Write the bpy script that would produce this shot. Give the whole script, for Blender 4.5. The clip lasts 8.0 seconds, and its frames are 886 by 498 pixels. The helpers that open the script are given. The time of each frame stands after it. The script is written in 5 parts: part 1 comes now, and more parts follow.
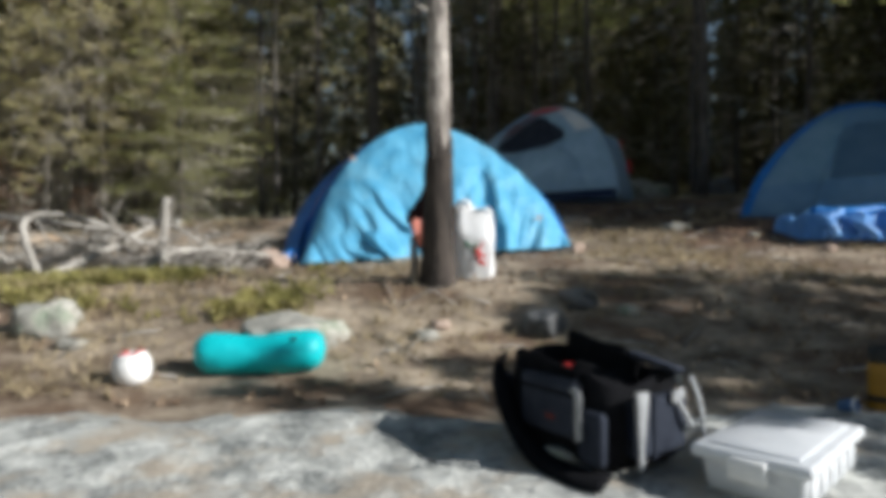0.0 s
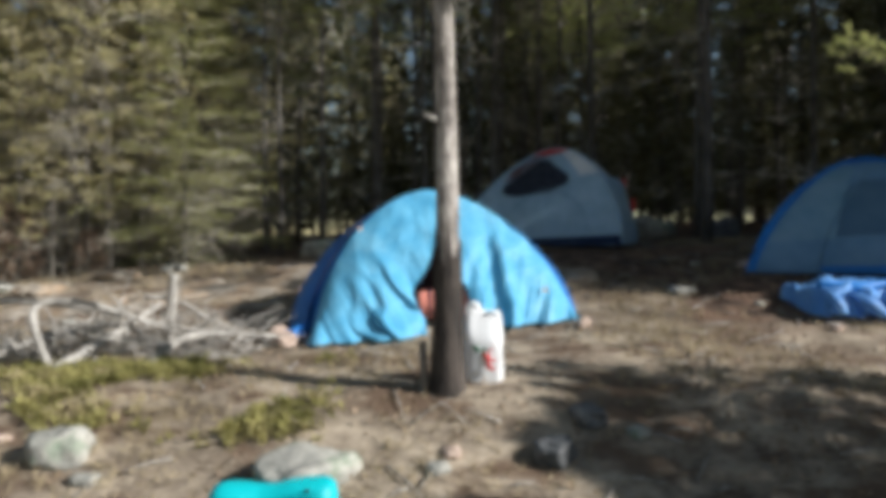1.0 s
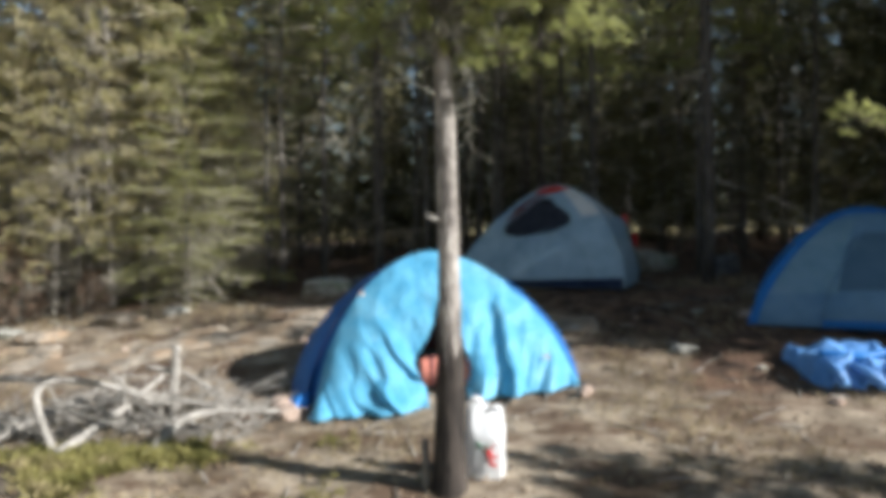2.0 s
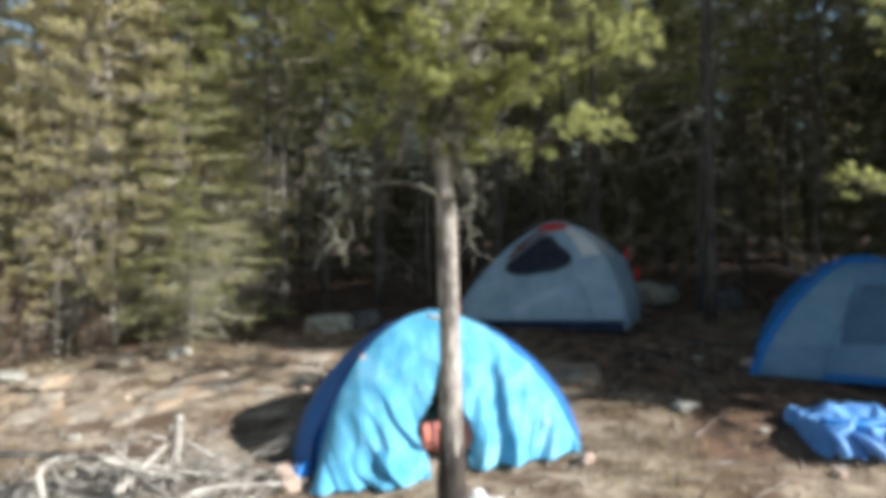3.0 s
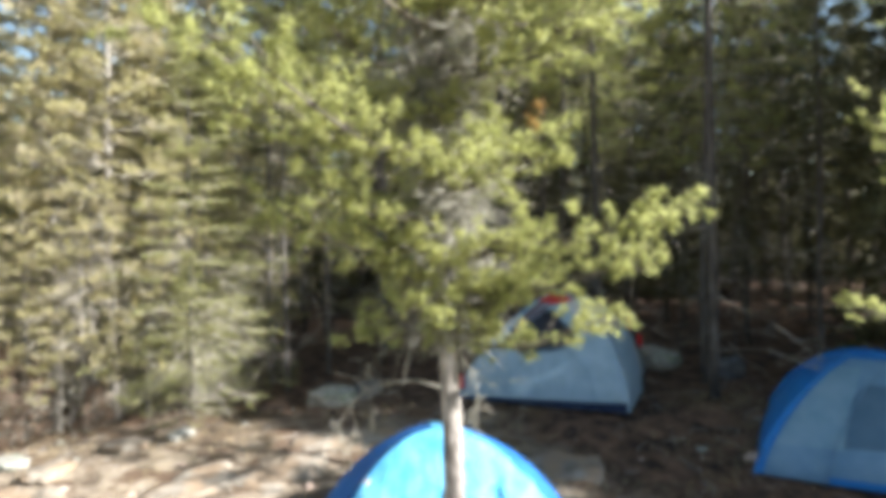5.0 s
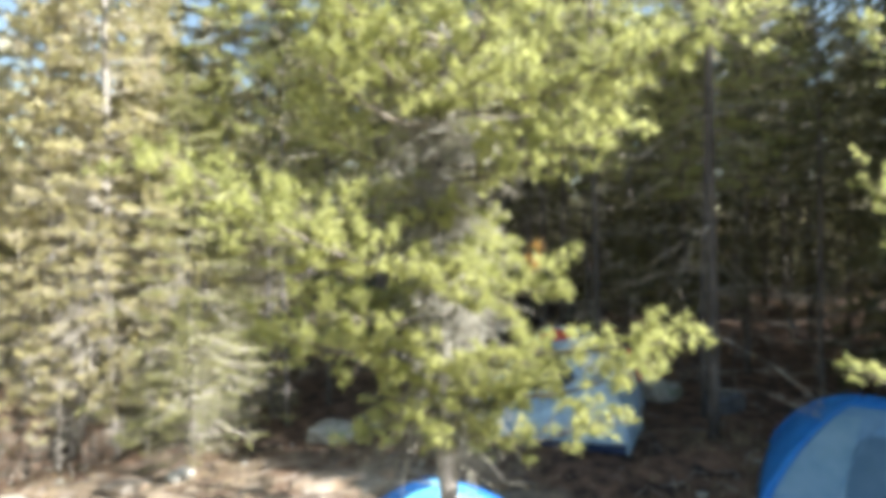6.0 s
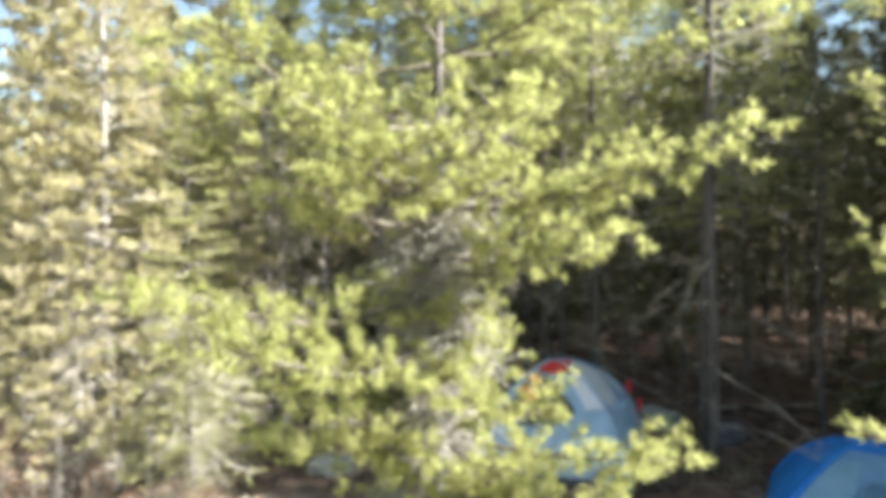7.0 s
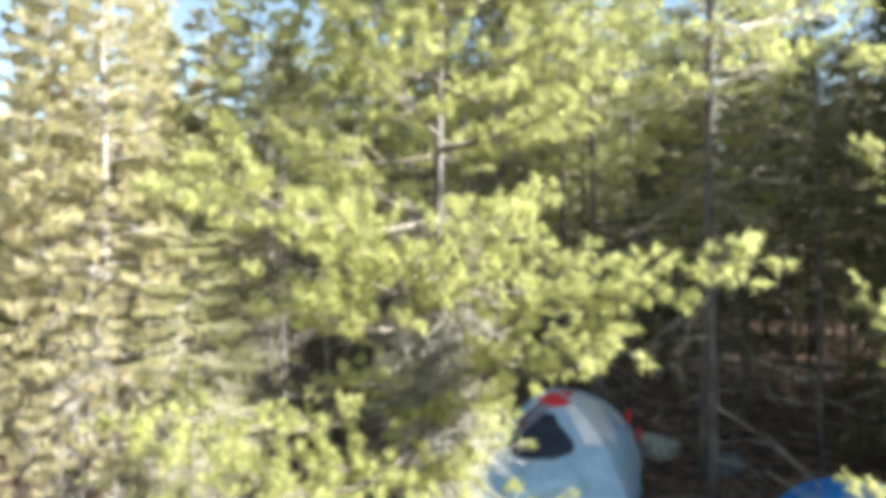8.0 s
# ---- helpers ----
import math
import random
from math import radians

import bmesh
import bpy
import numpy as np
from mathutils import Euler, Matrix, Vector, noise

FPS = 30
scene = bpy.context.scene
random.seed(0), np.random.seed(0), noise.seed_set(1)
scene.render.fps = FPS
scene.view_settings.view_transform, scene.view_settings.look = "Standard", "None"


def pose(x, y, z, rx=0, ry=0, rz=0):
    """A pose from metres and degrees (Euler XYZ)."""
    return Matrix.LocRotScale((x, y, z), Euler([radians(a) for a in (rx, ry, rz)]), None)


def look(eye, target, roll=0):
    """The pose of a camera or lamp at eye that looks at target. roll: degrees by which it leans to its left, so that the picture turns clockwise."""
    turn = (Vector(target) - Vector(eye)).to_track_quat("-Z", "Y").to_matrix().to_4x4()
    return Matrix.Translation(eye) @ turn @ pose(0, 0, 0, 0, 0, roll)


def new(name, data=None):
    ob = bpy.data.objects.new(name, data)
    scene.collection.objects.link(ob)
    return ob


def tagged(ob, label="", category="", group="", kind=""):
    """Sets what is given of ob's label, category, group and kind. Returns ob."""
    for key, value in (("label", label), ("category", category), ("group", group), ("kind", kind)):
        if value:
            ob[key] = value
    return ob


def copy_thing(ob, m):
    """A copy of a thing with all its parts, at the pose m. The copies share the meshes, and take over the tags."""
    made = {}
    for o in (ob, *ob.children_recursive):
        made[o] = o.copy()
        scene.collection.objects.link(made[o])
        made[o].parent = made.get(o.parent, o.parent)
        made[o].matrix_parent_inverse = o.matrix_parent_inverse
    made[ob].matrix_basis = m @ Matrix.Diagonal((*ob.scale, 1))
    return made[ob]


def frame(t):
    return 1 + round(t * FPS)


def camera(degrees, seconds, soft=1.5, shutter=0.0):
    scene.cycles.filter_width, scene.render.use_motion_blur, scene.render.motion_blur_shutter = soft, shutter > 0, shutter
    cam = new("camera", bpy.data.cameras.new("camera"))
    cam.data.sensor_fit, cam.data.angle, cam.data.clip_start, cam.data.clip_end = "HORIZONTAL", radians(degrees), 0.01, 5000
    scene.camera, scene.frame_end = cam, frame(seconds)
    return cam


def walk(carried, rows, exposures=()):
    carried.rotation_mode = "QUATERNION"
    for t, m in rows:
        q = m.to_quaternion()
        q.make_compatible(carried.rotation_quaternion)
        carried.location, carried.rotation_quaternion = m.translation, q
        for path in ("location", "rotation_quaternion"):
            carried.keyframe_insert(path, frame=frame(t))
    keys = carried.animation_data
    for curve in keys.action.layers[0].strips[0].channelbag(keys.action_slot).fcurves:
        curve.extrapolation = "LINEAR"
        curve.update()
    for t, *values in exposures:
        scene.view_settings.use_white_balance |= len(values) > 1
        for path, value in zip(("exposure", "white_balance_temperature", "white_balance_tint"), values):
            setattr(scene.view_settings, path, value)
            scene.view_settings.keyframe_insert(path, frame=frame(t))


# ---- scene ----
cam = camera(70.0, 8.0, soft=7.0)
METRES, EYE, TILT, LEAN, TURN = 4.4, 0.6, 0.0, 0.0, 0.0
ROWS = [
    (0.0, 0.0, 0.0, 0.0, -0.0, -0.0, 0.0),
    (0.5, -0.0062, -0.0016, 0.0697, 0.13, -0.05, 0.04),
    (1.0, -0.0094, -0.0025, 0.138, 0.21, -0.1, 0.09),
    (1.5, -0.0099, -0.0038, 0.2027, 0.3, -0.16, 0.15),
    (3.0, -0.0093, -0.0037, 0.3941, 0.56, -0.45, 0.27),
    (3.5, -0.0101, -0.0027, 0.4563, 0.59, -0.55, 0.35),
    (4.0, -0.0128, -0.0018, 0.5188, 0.6, -0.64, 0.42),
    (4.5, -0.0134, -0.0009, 0.5804, 0.63, -0.71, 0.5),
    (6.0, -0.0091, 0.0082, 0.7673, 0.66, -1.06, 0.63),
    (6.5, -0.0063, 0.0113, 0.8255, 0.73, -1.16, 0.66),
    (7.0, -0.0037, 0.013, 0.8826, 0.75, -1.36, 0.71),
    (7.5, -0.0022, 0.0136, 0.9395, 0.77, -1.55, 0.69),
    (8.0, -0.0028, 0.0126, 0.9989, 0.77, -1.75, 0.67),
]
walk(cam, [(t, pose(0, 0, EYE, TILT, LEAN, TURN) @ pose(METRES * x, METRES * y, METRES * z, 90 + 0.72 * pitch, roll, 0.72 * yaw)) for t, x, y, z, yaw, pitch, roll in ROWS],
     exposures=[(0.0, 0.45), (2.0, 0.82), (4.0, 1.48), (6.0, 2.15), (8.0, 2.42)])

# ---- world and sun ----
SUN_ELEVATION, SUN_TO = 30.0, Vector((1.0, -0.36, 0)).normalized()
to_sun = Vector((SUN_TO.x * math.cos(radians(SUN_ELEVATION)), SUN_TO.y * math.cos(radians(SUN_ELEVATION)), math.sin(radians(SUN_ELEVATION))))
world = bpy.data.worlds.new("sky")
scene.world = world
world.use_nodes = True
wn = world.node_tree.nodes
sky = wn.new("ShaderNodeTexSky")
sky.sky_type, sky.sun_disc = "NISHITA", False
sky.sun_elevation = radians(SUN_ELEVATION)
sky.sun_rotation = math.atan2(to_sun.x, to_sun.y)
sky.air_density, sky.dust_density = 1.3, 0.3
world.node_tree.links.new(sky.outputs[0], wn["Background"].inputs[0])
wn["Background"].inputs[1].default_value = 0.05
sun = new("sun", bpy.data.lights.new("sun", "SUN"))
sun.data.energy, sun.data.angle, sun.data.color = 5.0, radians(0.55), (1.0, 0.985, 0.96)
sun.matrix_world = look(to_sun * 30, (0, 0, 0))


# ---- materials ----
def surface(name, dark, light, scale=6.0, fine=60.0, rough=0.85, bump=0.3, third=None, third_scale=1.5, third_at=0.55,
            see_through=0.0, metal=0.0, spec=0.3, stretch=(1, 1, 1), per="", per_amount=0.25, depth=0.02):
    """Two-scale noise paint in real metres, with bump; per: 'island' or 'object' varies the brightness piece by piece."""
    m = bpy.data.materials.new(name)
    m.use_nodes = True
    n, l = m.node_tree.nodes, m.node_tree.links
    p = n["Principled BSDF"]
    p.inputs["Roughness"].default_value, p.inputs["Metallic"].default_value = rough, metal
    p.inputs["Specular IOR Level"].default_value = spec
    tc, mp = n.new("ShaderNodeTexCoord"), n.new("ShaderNodeMapping")
    mp.inputs["Scale"].default_value = stretch
    l.new(tc.outputs["Object"], mp.inputs[0])

    def nz(sc, detail):
        t = n.new("ShaderNodeTexNoise")
        t.inputs["Scale"].default_value, t.inputs["Detail"].default_value, t.inputs["Roughness"].default_value = sc, detail, 0.62
        l.new(mp.outputs[0], t.inputs["Vector"])
        return t
    a, b = nz(scale, 5), nz(fine, 4)
    both = n.new("ShaderNodeMath")
    both.operation = "MULTIPLY_ADD"
    l.new(b.outputs[0], both.inputs[0])
    both.inputs[1].default_value = 0.45
    sub = n.new("ShaderNodeMath")
    sub.operation = "SUBTRACT"
    l.new(a.outputs[0], sub.inputs[0])
    sub.inputs[1].default_value = 0.225
    l.new(sub.outputs[0], both.inputs[2])
    ramp = n.new("ShaderNodeValToRGB")
    ramp.color_ramp.elements[0].position, ramp.color_ramp.elements[1].position = 0.34, 0.66
    ramp.color_ramp.elements[0].color, ramp.color_ramp.elements[1].color = (*dark, 1), (*light, 1)
    l.new(both.outputs[0], ramp.inputs[0])
    out = ramp.outputs[0]
    if third:
        c = nz(third_scale, 6)
        r2 = n.new("ShaderNodeValToRGB")
        r2.color_ramp.elements[0].position, r2.color_ramp.elements[1].position = third_at - 0.05, third_at + 0.06
        l.new(c.outputs[0], r2.inputs[0])
        mix = n.new("ShaderNodeMix")
        mix.data_type = "RGBA"
        l.new(r2.outputs[0], mix.inputs[0])
        l.new(out, mix.inputs[6])
        mix.inputs[7].default_value = (*third, 1)
        out = mix.outputs[2]
    if per:
        src = n.new("ShaderNodeNewGeometry").outputs["Random Per Island"] if per == "island" else n.new("ShaderNodeObjectInfo").outputs["Random"]
        mr = n.new("ShaderNodeMapRange")
        mr.inputs[3].default_value, mr.inputs[4].default_value = 1 - per_amount, 1 + per_amount
        l.new(src, mr.inputs[0])
        hs = n.new("ShaderNodeHueSaturation")
        l.new(mr.outputs[0], hs.inputs["Value"])
        l.new(out, hs.inputs["Color"])
        out = hs.outputs[0]
    l.new(out, p.inputs["Base Color"])
    if bump:
        bm_ = n.new("ShaderNodeBump")
        bm_.inputs["Strength"].default_value, bm_.inputs["Distance"].default_value = bump, depth
        l.new(both.outputs[0], bm_.inputs["Height"])
        l.new(bm_.outputs[0], p.inputs["Normal"])
    if see_through:
        tr, ms = n.new("ShaderNodeBsdfTranslucent"), n.new("ShaderNodeMixShader")
        l.new(out, tr.inputs[0])
        ms.inputs[0].default_value = see_through
        l.new(p.outputs[0], ms.inputs[1])
        l.new(tr.outputs[0], ms.inputs[2])
        l.new(ms.outputs[0], n["Material Output"].inputs[0])
    return m


M = {
    "litter": surface("needle_litter", (0.085, 0.06, 0.041), (0.42, 0.348, 0.262), 3.2, 30, 0.95, 0.9, (0.125, 0.082, 0.054), 2.3, 0.535, stretch=(0.7, 1.25, 1), depth=0.03),
    "granite": surface("lichen_granite", (0.15, 0.16, 0.155), (0.58, 0.585, 0.55), 8.0, 45, 0.9, 1.0, (0.37, 0.325, 0.265), 4.5, 0.55),
    "ledge": surface("weathered_ledge", (0.15, 0.125, 0.098), (0.43, 0.38, 0.315), 4.5, 40, 0.95, 0.8, (0.30, 0.22, 0.15), 3.0, 0.5),
    "stone": surface("field_stone", (0.20, 0.20, 0.18), (0.45, 0.43, 0.38), 7, 50, 0.9, 0.6, (0.20, 0.24, 0.18), 5, 0.58),
    "dark_stone": surface("damp_stone", (0.06, 0.065, 0.07), (0.17, 0.17, 0.17), 7, 50, 0.8, 0.6),
    "pink_stone": surface("pink_stone", (0.34, 0.25, 0.2), (0.55, 0.43, 0.36), 8, 60, 0.9, 0.5),
    "bark": surface("pine_bark", (0.14, 0.12, 0.105), (0.52, 0.475, 0.43), 13, 60, 0.95, 1.0, (0.13, 0.115, 0.105), 9, 0.57, stretch=(1, 1, 0.35)),
    "pale_bark": surface("pale_bark", (0.15, 0.135, 0.115), (0.36, 0.33, 0.29), 11, 60, 0.95, 0.8, stretch=(1, 1, 0.35)),
    "black_bark": surface("charred_bark", (0.018, 0.016, 0.015), (0.085, 0.07, 0.06), 16, 80, 0.95, 1.0, stretch=(1, 1, 0.22)),
    "thin_bark": surface("grey_bark", (0.09, 0.08, 0.07), (0.27, 0.25, 0.225), 9, 50, 0.95, 0.6, stretch=(1, 1, 0.3), per="object"),
    "bough_bark": surface("bough_bark", (0.07, 0.06, 0.045), (0.20, 0.175, 0.14), 14, 80, 0.95, 0.5, per="island", per_amount=0.35),
    "dead": surface("dead_wood", (0.20, 0.185, 0.165), (0.46, 0.43, 0.39), 12, 90, 0.95, 0.5, per="island", per_amount=0.35),
    "lichen_twig": surface("lichen_twigs", (0.25, 0.235, 0.19), (0.46, 0.44, 0.37), 12, 90, 0.95, 0.3, see_through=0.15, per="island", per_amount=0.35),
    "twig": surface("dead_twigs", (0.26, 0.235, 0.19), (0.54, 0.50, 0.425), 12, 90, 0.95, 0.3, per="island", per_amount=0.4),
    "needles": surface("pine_needles", (0.30, 0.318, 0.11), (0.57, 0.58, 0.258), 5, 40, 0.5, 0, see_through=0.66, per="island", per_amount=0.4),
    "forest_needles": surface("forest_needles", (0.285, 0.27, 0.118), (0.62, 0.57, 0.325), 1.6, 12, 0.65, 0, (0.53, 0.475, 0.34), 2.2, 0.55, see_through=0.54, per="island", per_amount=0.45),
    "fir_needles": surface("fir_needles", (0.17, 0.185, 0.068), (0.41, 0.405, 0.18), 1.5, 30, 0.65, 0, see_through=0.45, per="island", per_amount=0.4),
    # needles for the shadowed wood: its shade is put into this dark colour
    "shaded_needles": surface("shaded_needles", (0.064, 0.067, 0.03), (0.165, 0.158, 0.075), 1.2, 30, 0.65, 0, see_through=0.35, per="island", per_amount=0.45),
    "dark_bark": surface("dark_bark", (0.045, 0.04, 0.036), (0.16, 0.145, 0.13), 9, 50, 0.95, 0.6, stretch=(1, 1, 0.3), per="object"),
    "leaf_litter": surface("leaf_litter", (0.11, 0.07, 0.045), (0.36, 0.27, 0.185), 5, 40, 0.9, 0, per="island", per_amount=0.45),
    "rust_needles": surface("rust_needles", (0.12, 0.078, 0.052), (0.28, 0.195, 0.135), 4, 30, 0.8, 0, see_through=0.25, per="island", per_amount=0.4),
    "brown_needles": surface("brown_needles", (0.36, 0.22, 0.07), (0.52, 0.34, 0.13), 6, 40, 0.7, 0, see_through=0.3, per="island", per_amount=0.3),
    "shrub": surface("juniper_leaves", (0.17, 0.165, 0.05), (0.40, 0.36, 0.14), 3, 30, 0.7, 0, (0.40, 0.33, 0.19), 4.0, 0.57, see_through=0.3, per="island", per_amount=0.45),
    "dry_grass": surface("dry_grass", (0.24, 0.19, 0.11), (0.46, 0.38, 0.25), 3, 30, 0.9, 0, see_through=0.2, per="island", per_amount=0.35),
    "tarp": surface("sky_blue_tarp", (0.09, 0.40, 0.66), (0.16, 0.51, 0.75), 7, 90, 0.5, 0.35, (0.20, 0.54, 0.76), 4, 0.58, see_through=0.22),
    "tent_blue": surface("navy_tent_nylon", (0.024, 0.145, 0.44), (0.036, 0.19, 0.55), 4, 90, 0.55, 0.2, see_through=0.15),
    "fly_blue": surface("royal_blue_nylon", (0.02, 0.19, 0.58), (0.035, 0.26, 0.70), 5, 80, 0.45, 0.2, see_through=0.2),
    "crumpled": surface("mid_blue_nylon", (0.09, 0.26, 0.62), (0.20, 0.44, 0.82), 5, 80, 0.45, 0.3, see_through=0.15),
    "mesh_grey": surface("blue_grey_mesh", (0.18, 0.34, 0.48), (0.26, 0.43, 0.57), 4, 120, 0.8, 0.15, see_through=0.25),
    "steel_blue": surface("steel_blue_nylon", (0.14, 0.29, 0.46), (0.21, 0.37, 0.55), 4, 120, 0.6, 0.15, see_through=0.2),
    "mesh_dark": surface("dark_door_mesh", (0.075, 0.155, 0.245), (0.11, 0.205, 0.31), 4, 120, 0.8, 0.15, see_through=0.15),
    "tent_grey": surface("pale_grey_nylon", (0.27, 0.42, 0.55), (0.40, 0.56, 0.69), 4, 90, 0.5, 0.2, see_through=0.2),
    # near-white copy of the grey nylon: sunlight put into the colour
    "tent_sunlit": surface("sunlit_grey_nylon", (0.66, 0.68, 0.70), (0.80, 0.81, 0.82), 4, 90, 0.4, 0.2, see_through=0.2),
    "navy": surface("navy_groundsheet", (0.012, 0.02, 0.05), (0.03, 0.045, 0.09), 6, 90, 0.85, 0.2, spec=0.1),
    "black": surface("black_nylon", (0.004, 0.0042, 0.005), (0.010, 0.0105, 0.0125), 9, 150, 0.9, 0.3, spec=0.08),
    "slate": surface("slate_nylon", (0.016, 0.020, 0.031), (0.034, 0.041, 0.058), 9, 150, 0.8, 0.3, spec=0.15),
    "strap": surface("light_grey_webbing", (0.22, 0.23, 0.24), (0.36, 0.37, 0.38), 20, 200, 0.7, 0.3),
    "teal": surface("teal_nylon", (0.0, 0.36, 0.40), (0.005, 0.49, 0.53), 6, 120, 0.45, 0.2),
    "white": surface("white_plastic", (0.74, 0.74, 0.73), (0.86, 0.86, 0.85), 8, 80, 0.45, 0.1),
    "film": surface("white_plastic_film", (0.78, 0.79, 0.80), (0.88, 0.885, 0.89), 9, 80, 0.4, 0.4, see_through=0.2),
    "cloudy": surface("cloudy_plastic", (0.70, 0.73, 0.76), (0.82, 0.84, 0.86), 8, 80, 0.35, 0.1, see_through=0.25),
    "red": surface("red_print", (0.52, 0.03, 0.035), (0.66, 0.06, 0.05), 10, 90, 0.6, 0.1),
    "green": surface("green_print", (0.015, 0.09, 0.05), (0.03, 0.14, 0.07), 10, 90, 0.6, 0.1),
    "orange": surface("salmon_nylon", (0.60, 0.19, 0.14), (0.74, 0.28, 0.21), 7, 90, 0.6, 0.3),
    "maroon": surface("maroon_lining", (0.10, 0.015, 0.012), (0.16, 0.03, 0.022), 6, 80, 0.8, 0.2),
    "amber": surface("amber_label", (0.30, 0.15, 0.015), (0.42, 0.22, 0.03), 12, 90, 0.4, 0.1),
    "cap_black": surface("black_cap", (0.012, 0.012, 0.012), (0.03, 0.03, 0.03), 12, 90, 0.4, 0.1),
    "cup_blue": surface("blue_plastic", (0.06, 0.14, 0.30), (0.09, 0.2, 0.4), 12, 90, 0.4, 0.1),
}


def add_carpet_and_shade(m):
    """A red-brown needle carpet under the trees, darkened and drawn nearer on the wooded side to carry shade, with an
    uneven border.
    """
    n, l = m.node_tree.nodes, m.node_tree.links
    p = n["Principled BSDF"]
    was = p.inputs["Base Color"].links[0].from_socket
    tc, sep, nz = n.new("ShaderNodeTexCoord"), n.new("ShaderNodeSeparateXYZ"), n.new("ShaderNodeTexNoise")
    nz.inputs["Scale"].default_value, nz.inputs["Detail"].default_value = 0.9, 5
    l.new(tc.outputs["Object"], sep.inputs[0])
    l.new(tc.outputs["Object"], nz.inputs["Vector"])
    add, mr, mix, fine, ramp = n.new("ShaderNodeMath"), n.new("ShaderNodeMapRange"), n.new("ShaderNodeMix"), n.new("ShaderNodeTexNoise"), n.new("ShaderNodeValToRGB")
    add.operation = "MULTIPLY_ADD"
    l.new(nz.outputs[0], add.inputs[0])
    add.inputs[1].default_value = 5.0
    # this shift lays the dark colour where shade falls between the tents
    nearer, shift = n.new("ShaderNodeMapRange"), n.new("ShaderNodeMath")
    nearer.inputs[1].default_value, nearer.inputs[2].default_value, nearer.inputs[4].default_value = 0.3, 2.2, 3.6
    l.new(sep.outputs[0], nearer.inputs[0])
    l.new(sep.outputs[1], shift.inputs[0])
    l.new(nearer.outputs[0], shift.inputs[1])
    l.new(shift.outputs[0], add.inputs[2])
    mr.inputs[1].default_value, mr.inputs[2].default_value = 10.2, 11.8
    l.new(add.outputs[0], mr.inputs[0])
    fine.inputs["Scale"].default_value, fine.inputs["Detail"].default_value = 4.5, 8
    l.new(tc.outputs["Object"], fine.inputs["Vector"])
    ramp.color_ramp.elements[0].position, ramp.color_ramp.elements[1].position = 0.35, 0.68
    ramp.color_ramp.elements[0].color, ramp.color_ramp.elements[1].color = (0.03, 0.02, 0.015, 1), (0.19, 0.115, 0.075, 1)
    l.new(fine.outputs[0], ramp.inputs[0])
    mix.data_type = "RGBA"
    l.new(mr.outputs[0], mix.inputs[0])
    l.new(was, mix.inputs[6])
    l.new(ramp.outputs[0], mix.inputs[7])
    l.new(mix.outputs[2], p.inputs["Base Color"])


add_carpet_and_shade(M["litter"])


# ---- mesh helpers ----
def mesh(name, verts, faces, material, smooth=True):
    me = bpy.data.meshes.new(name)
    me.from_pydata(verts if isinstance(verts, list) else verts.tolist(), [], faces if isinstance(faces, list) else faces.tolist())
    if material:
        me.materials.append(M[material])
    if smooth:
        me.shade_smooth()
    me.update()
    return me


def part(name, data, parent, label="", at=None):
    """Links a mesh as one object under a thing or part."""
    ob = new(name, data)
    ob.parent = parent
    if at is not None:
        ob.matrix_basis = at
    return tagged(ob, label)


def from_bm(name, bm, material, smooth=True):
    me = bpy.data.meshes.new(name)
    bm.to_mesh(me)
    bm.free()
    me.materials.append(M[material])
    if smooth:
        me.shade_smooth()
    return me


def join(pieces):
    """Joins (verts, faces) pairs into one pair of lists."""
    vs, fs, k = [], [], 0
    for v, f in pieces:
        v = [tuple(p) for p in v]
        vs += v
        fs += [[i + k for i in q] for q in f]
        k += len(v)
    return vs, fs


def smooth_path(points, n):
    """n + 1 points on a soft curve through the given points."""
    p = np.array(points, float)
    p = np.vstack([2 * p[0] - p[1], p, 2 * p[-1] - p[-2]])
    out = []
    for u in np.linspace(0, len(p) - 3, n + 1):
        i = min(int(u), len(p) - 4)
        f = u - i
        a, b, c, d = p[i:i + 4]
        out.append(0.5 * (2 * b + (c - a) * f + (2 * a - 5 * b + 4 * c - d) * f * f + (3 * b - a - 3 * c + d) * f ** 3))
    return np.array(out)


def tube(path, radii, sides=6, rng=None, rough=0.0):
    """A tapered tube along a path, closed at both ends."""
    path = np.array(path, float)
    n = len(path)
    radii = np.interp(np.linspace(0, 1, n), np.linspace(0, 1, len(radii)), radii)
    verts, faces = [], []
    for i in range(n):
        d = path[min(i + 1, n - 1)] - path[max(i - 1, 0)]
        d /= np.linalg.norm(d) + 1e-9
        up = np.array((0, 0, 1.0)) if abs(d[2]) < 0.9 else np.array((1.0, 0, 0))
        u = np.cross(d, up)
        u /= np.linalg.norm(u)
        w = np.cross(d, u)
        for k in range(sides):
            a = 2 * math.pi * k / sides
            r = radii[i] * (1 + (rng.uniform(-rough, rough) if rng else 0))
            verts.append(path[i] + r * (math.cos(a) * u + math.sin(a) * w))
    for i in range(n - 1):
        for k in range(sides):
            faces.append([i * sides + k, i * sides + (k + 1) % sides, (i + 1) * sides + (k + 1) % sides, (i + 1) * sides + k])
    faces.append(list(range(sides))[::-1])
    faces.append([(n - 1) * sides + k for k in range(sides)])
    return [tuple(v) for v in verts], faces


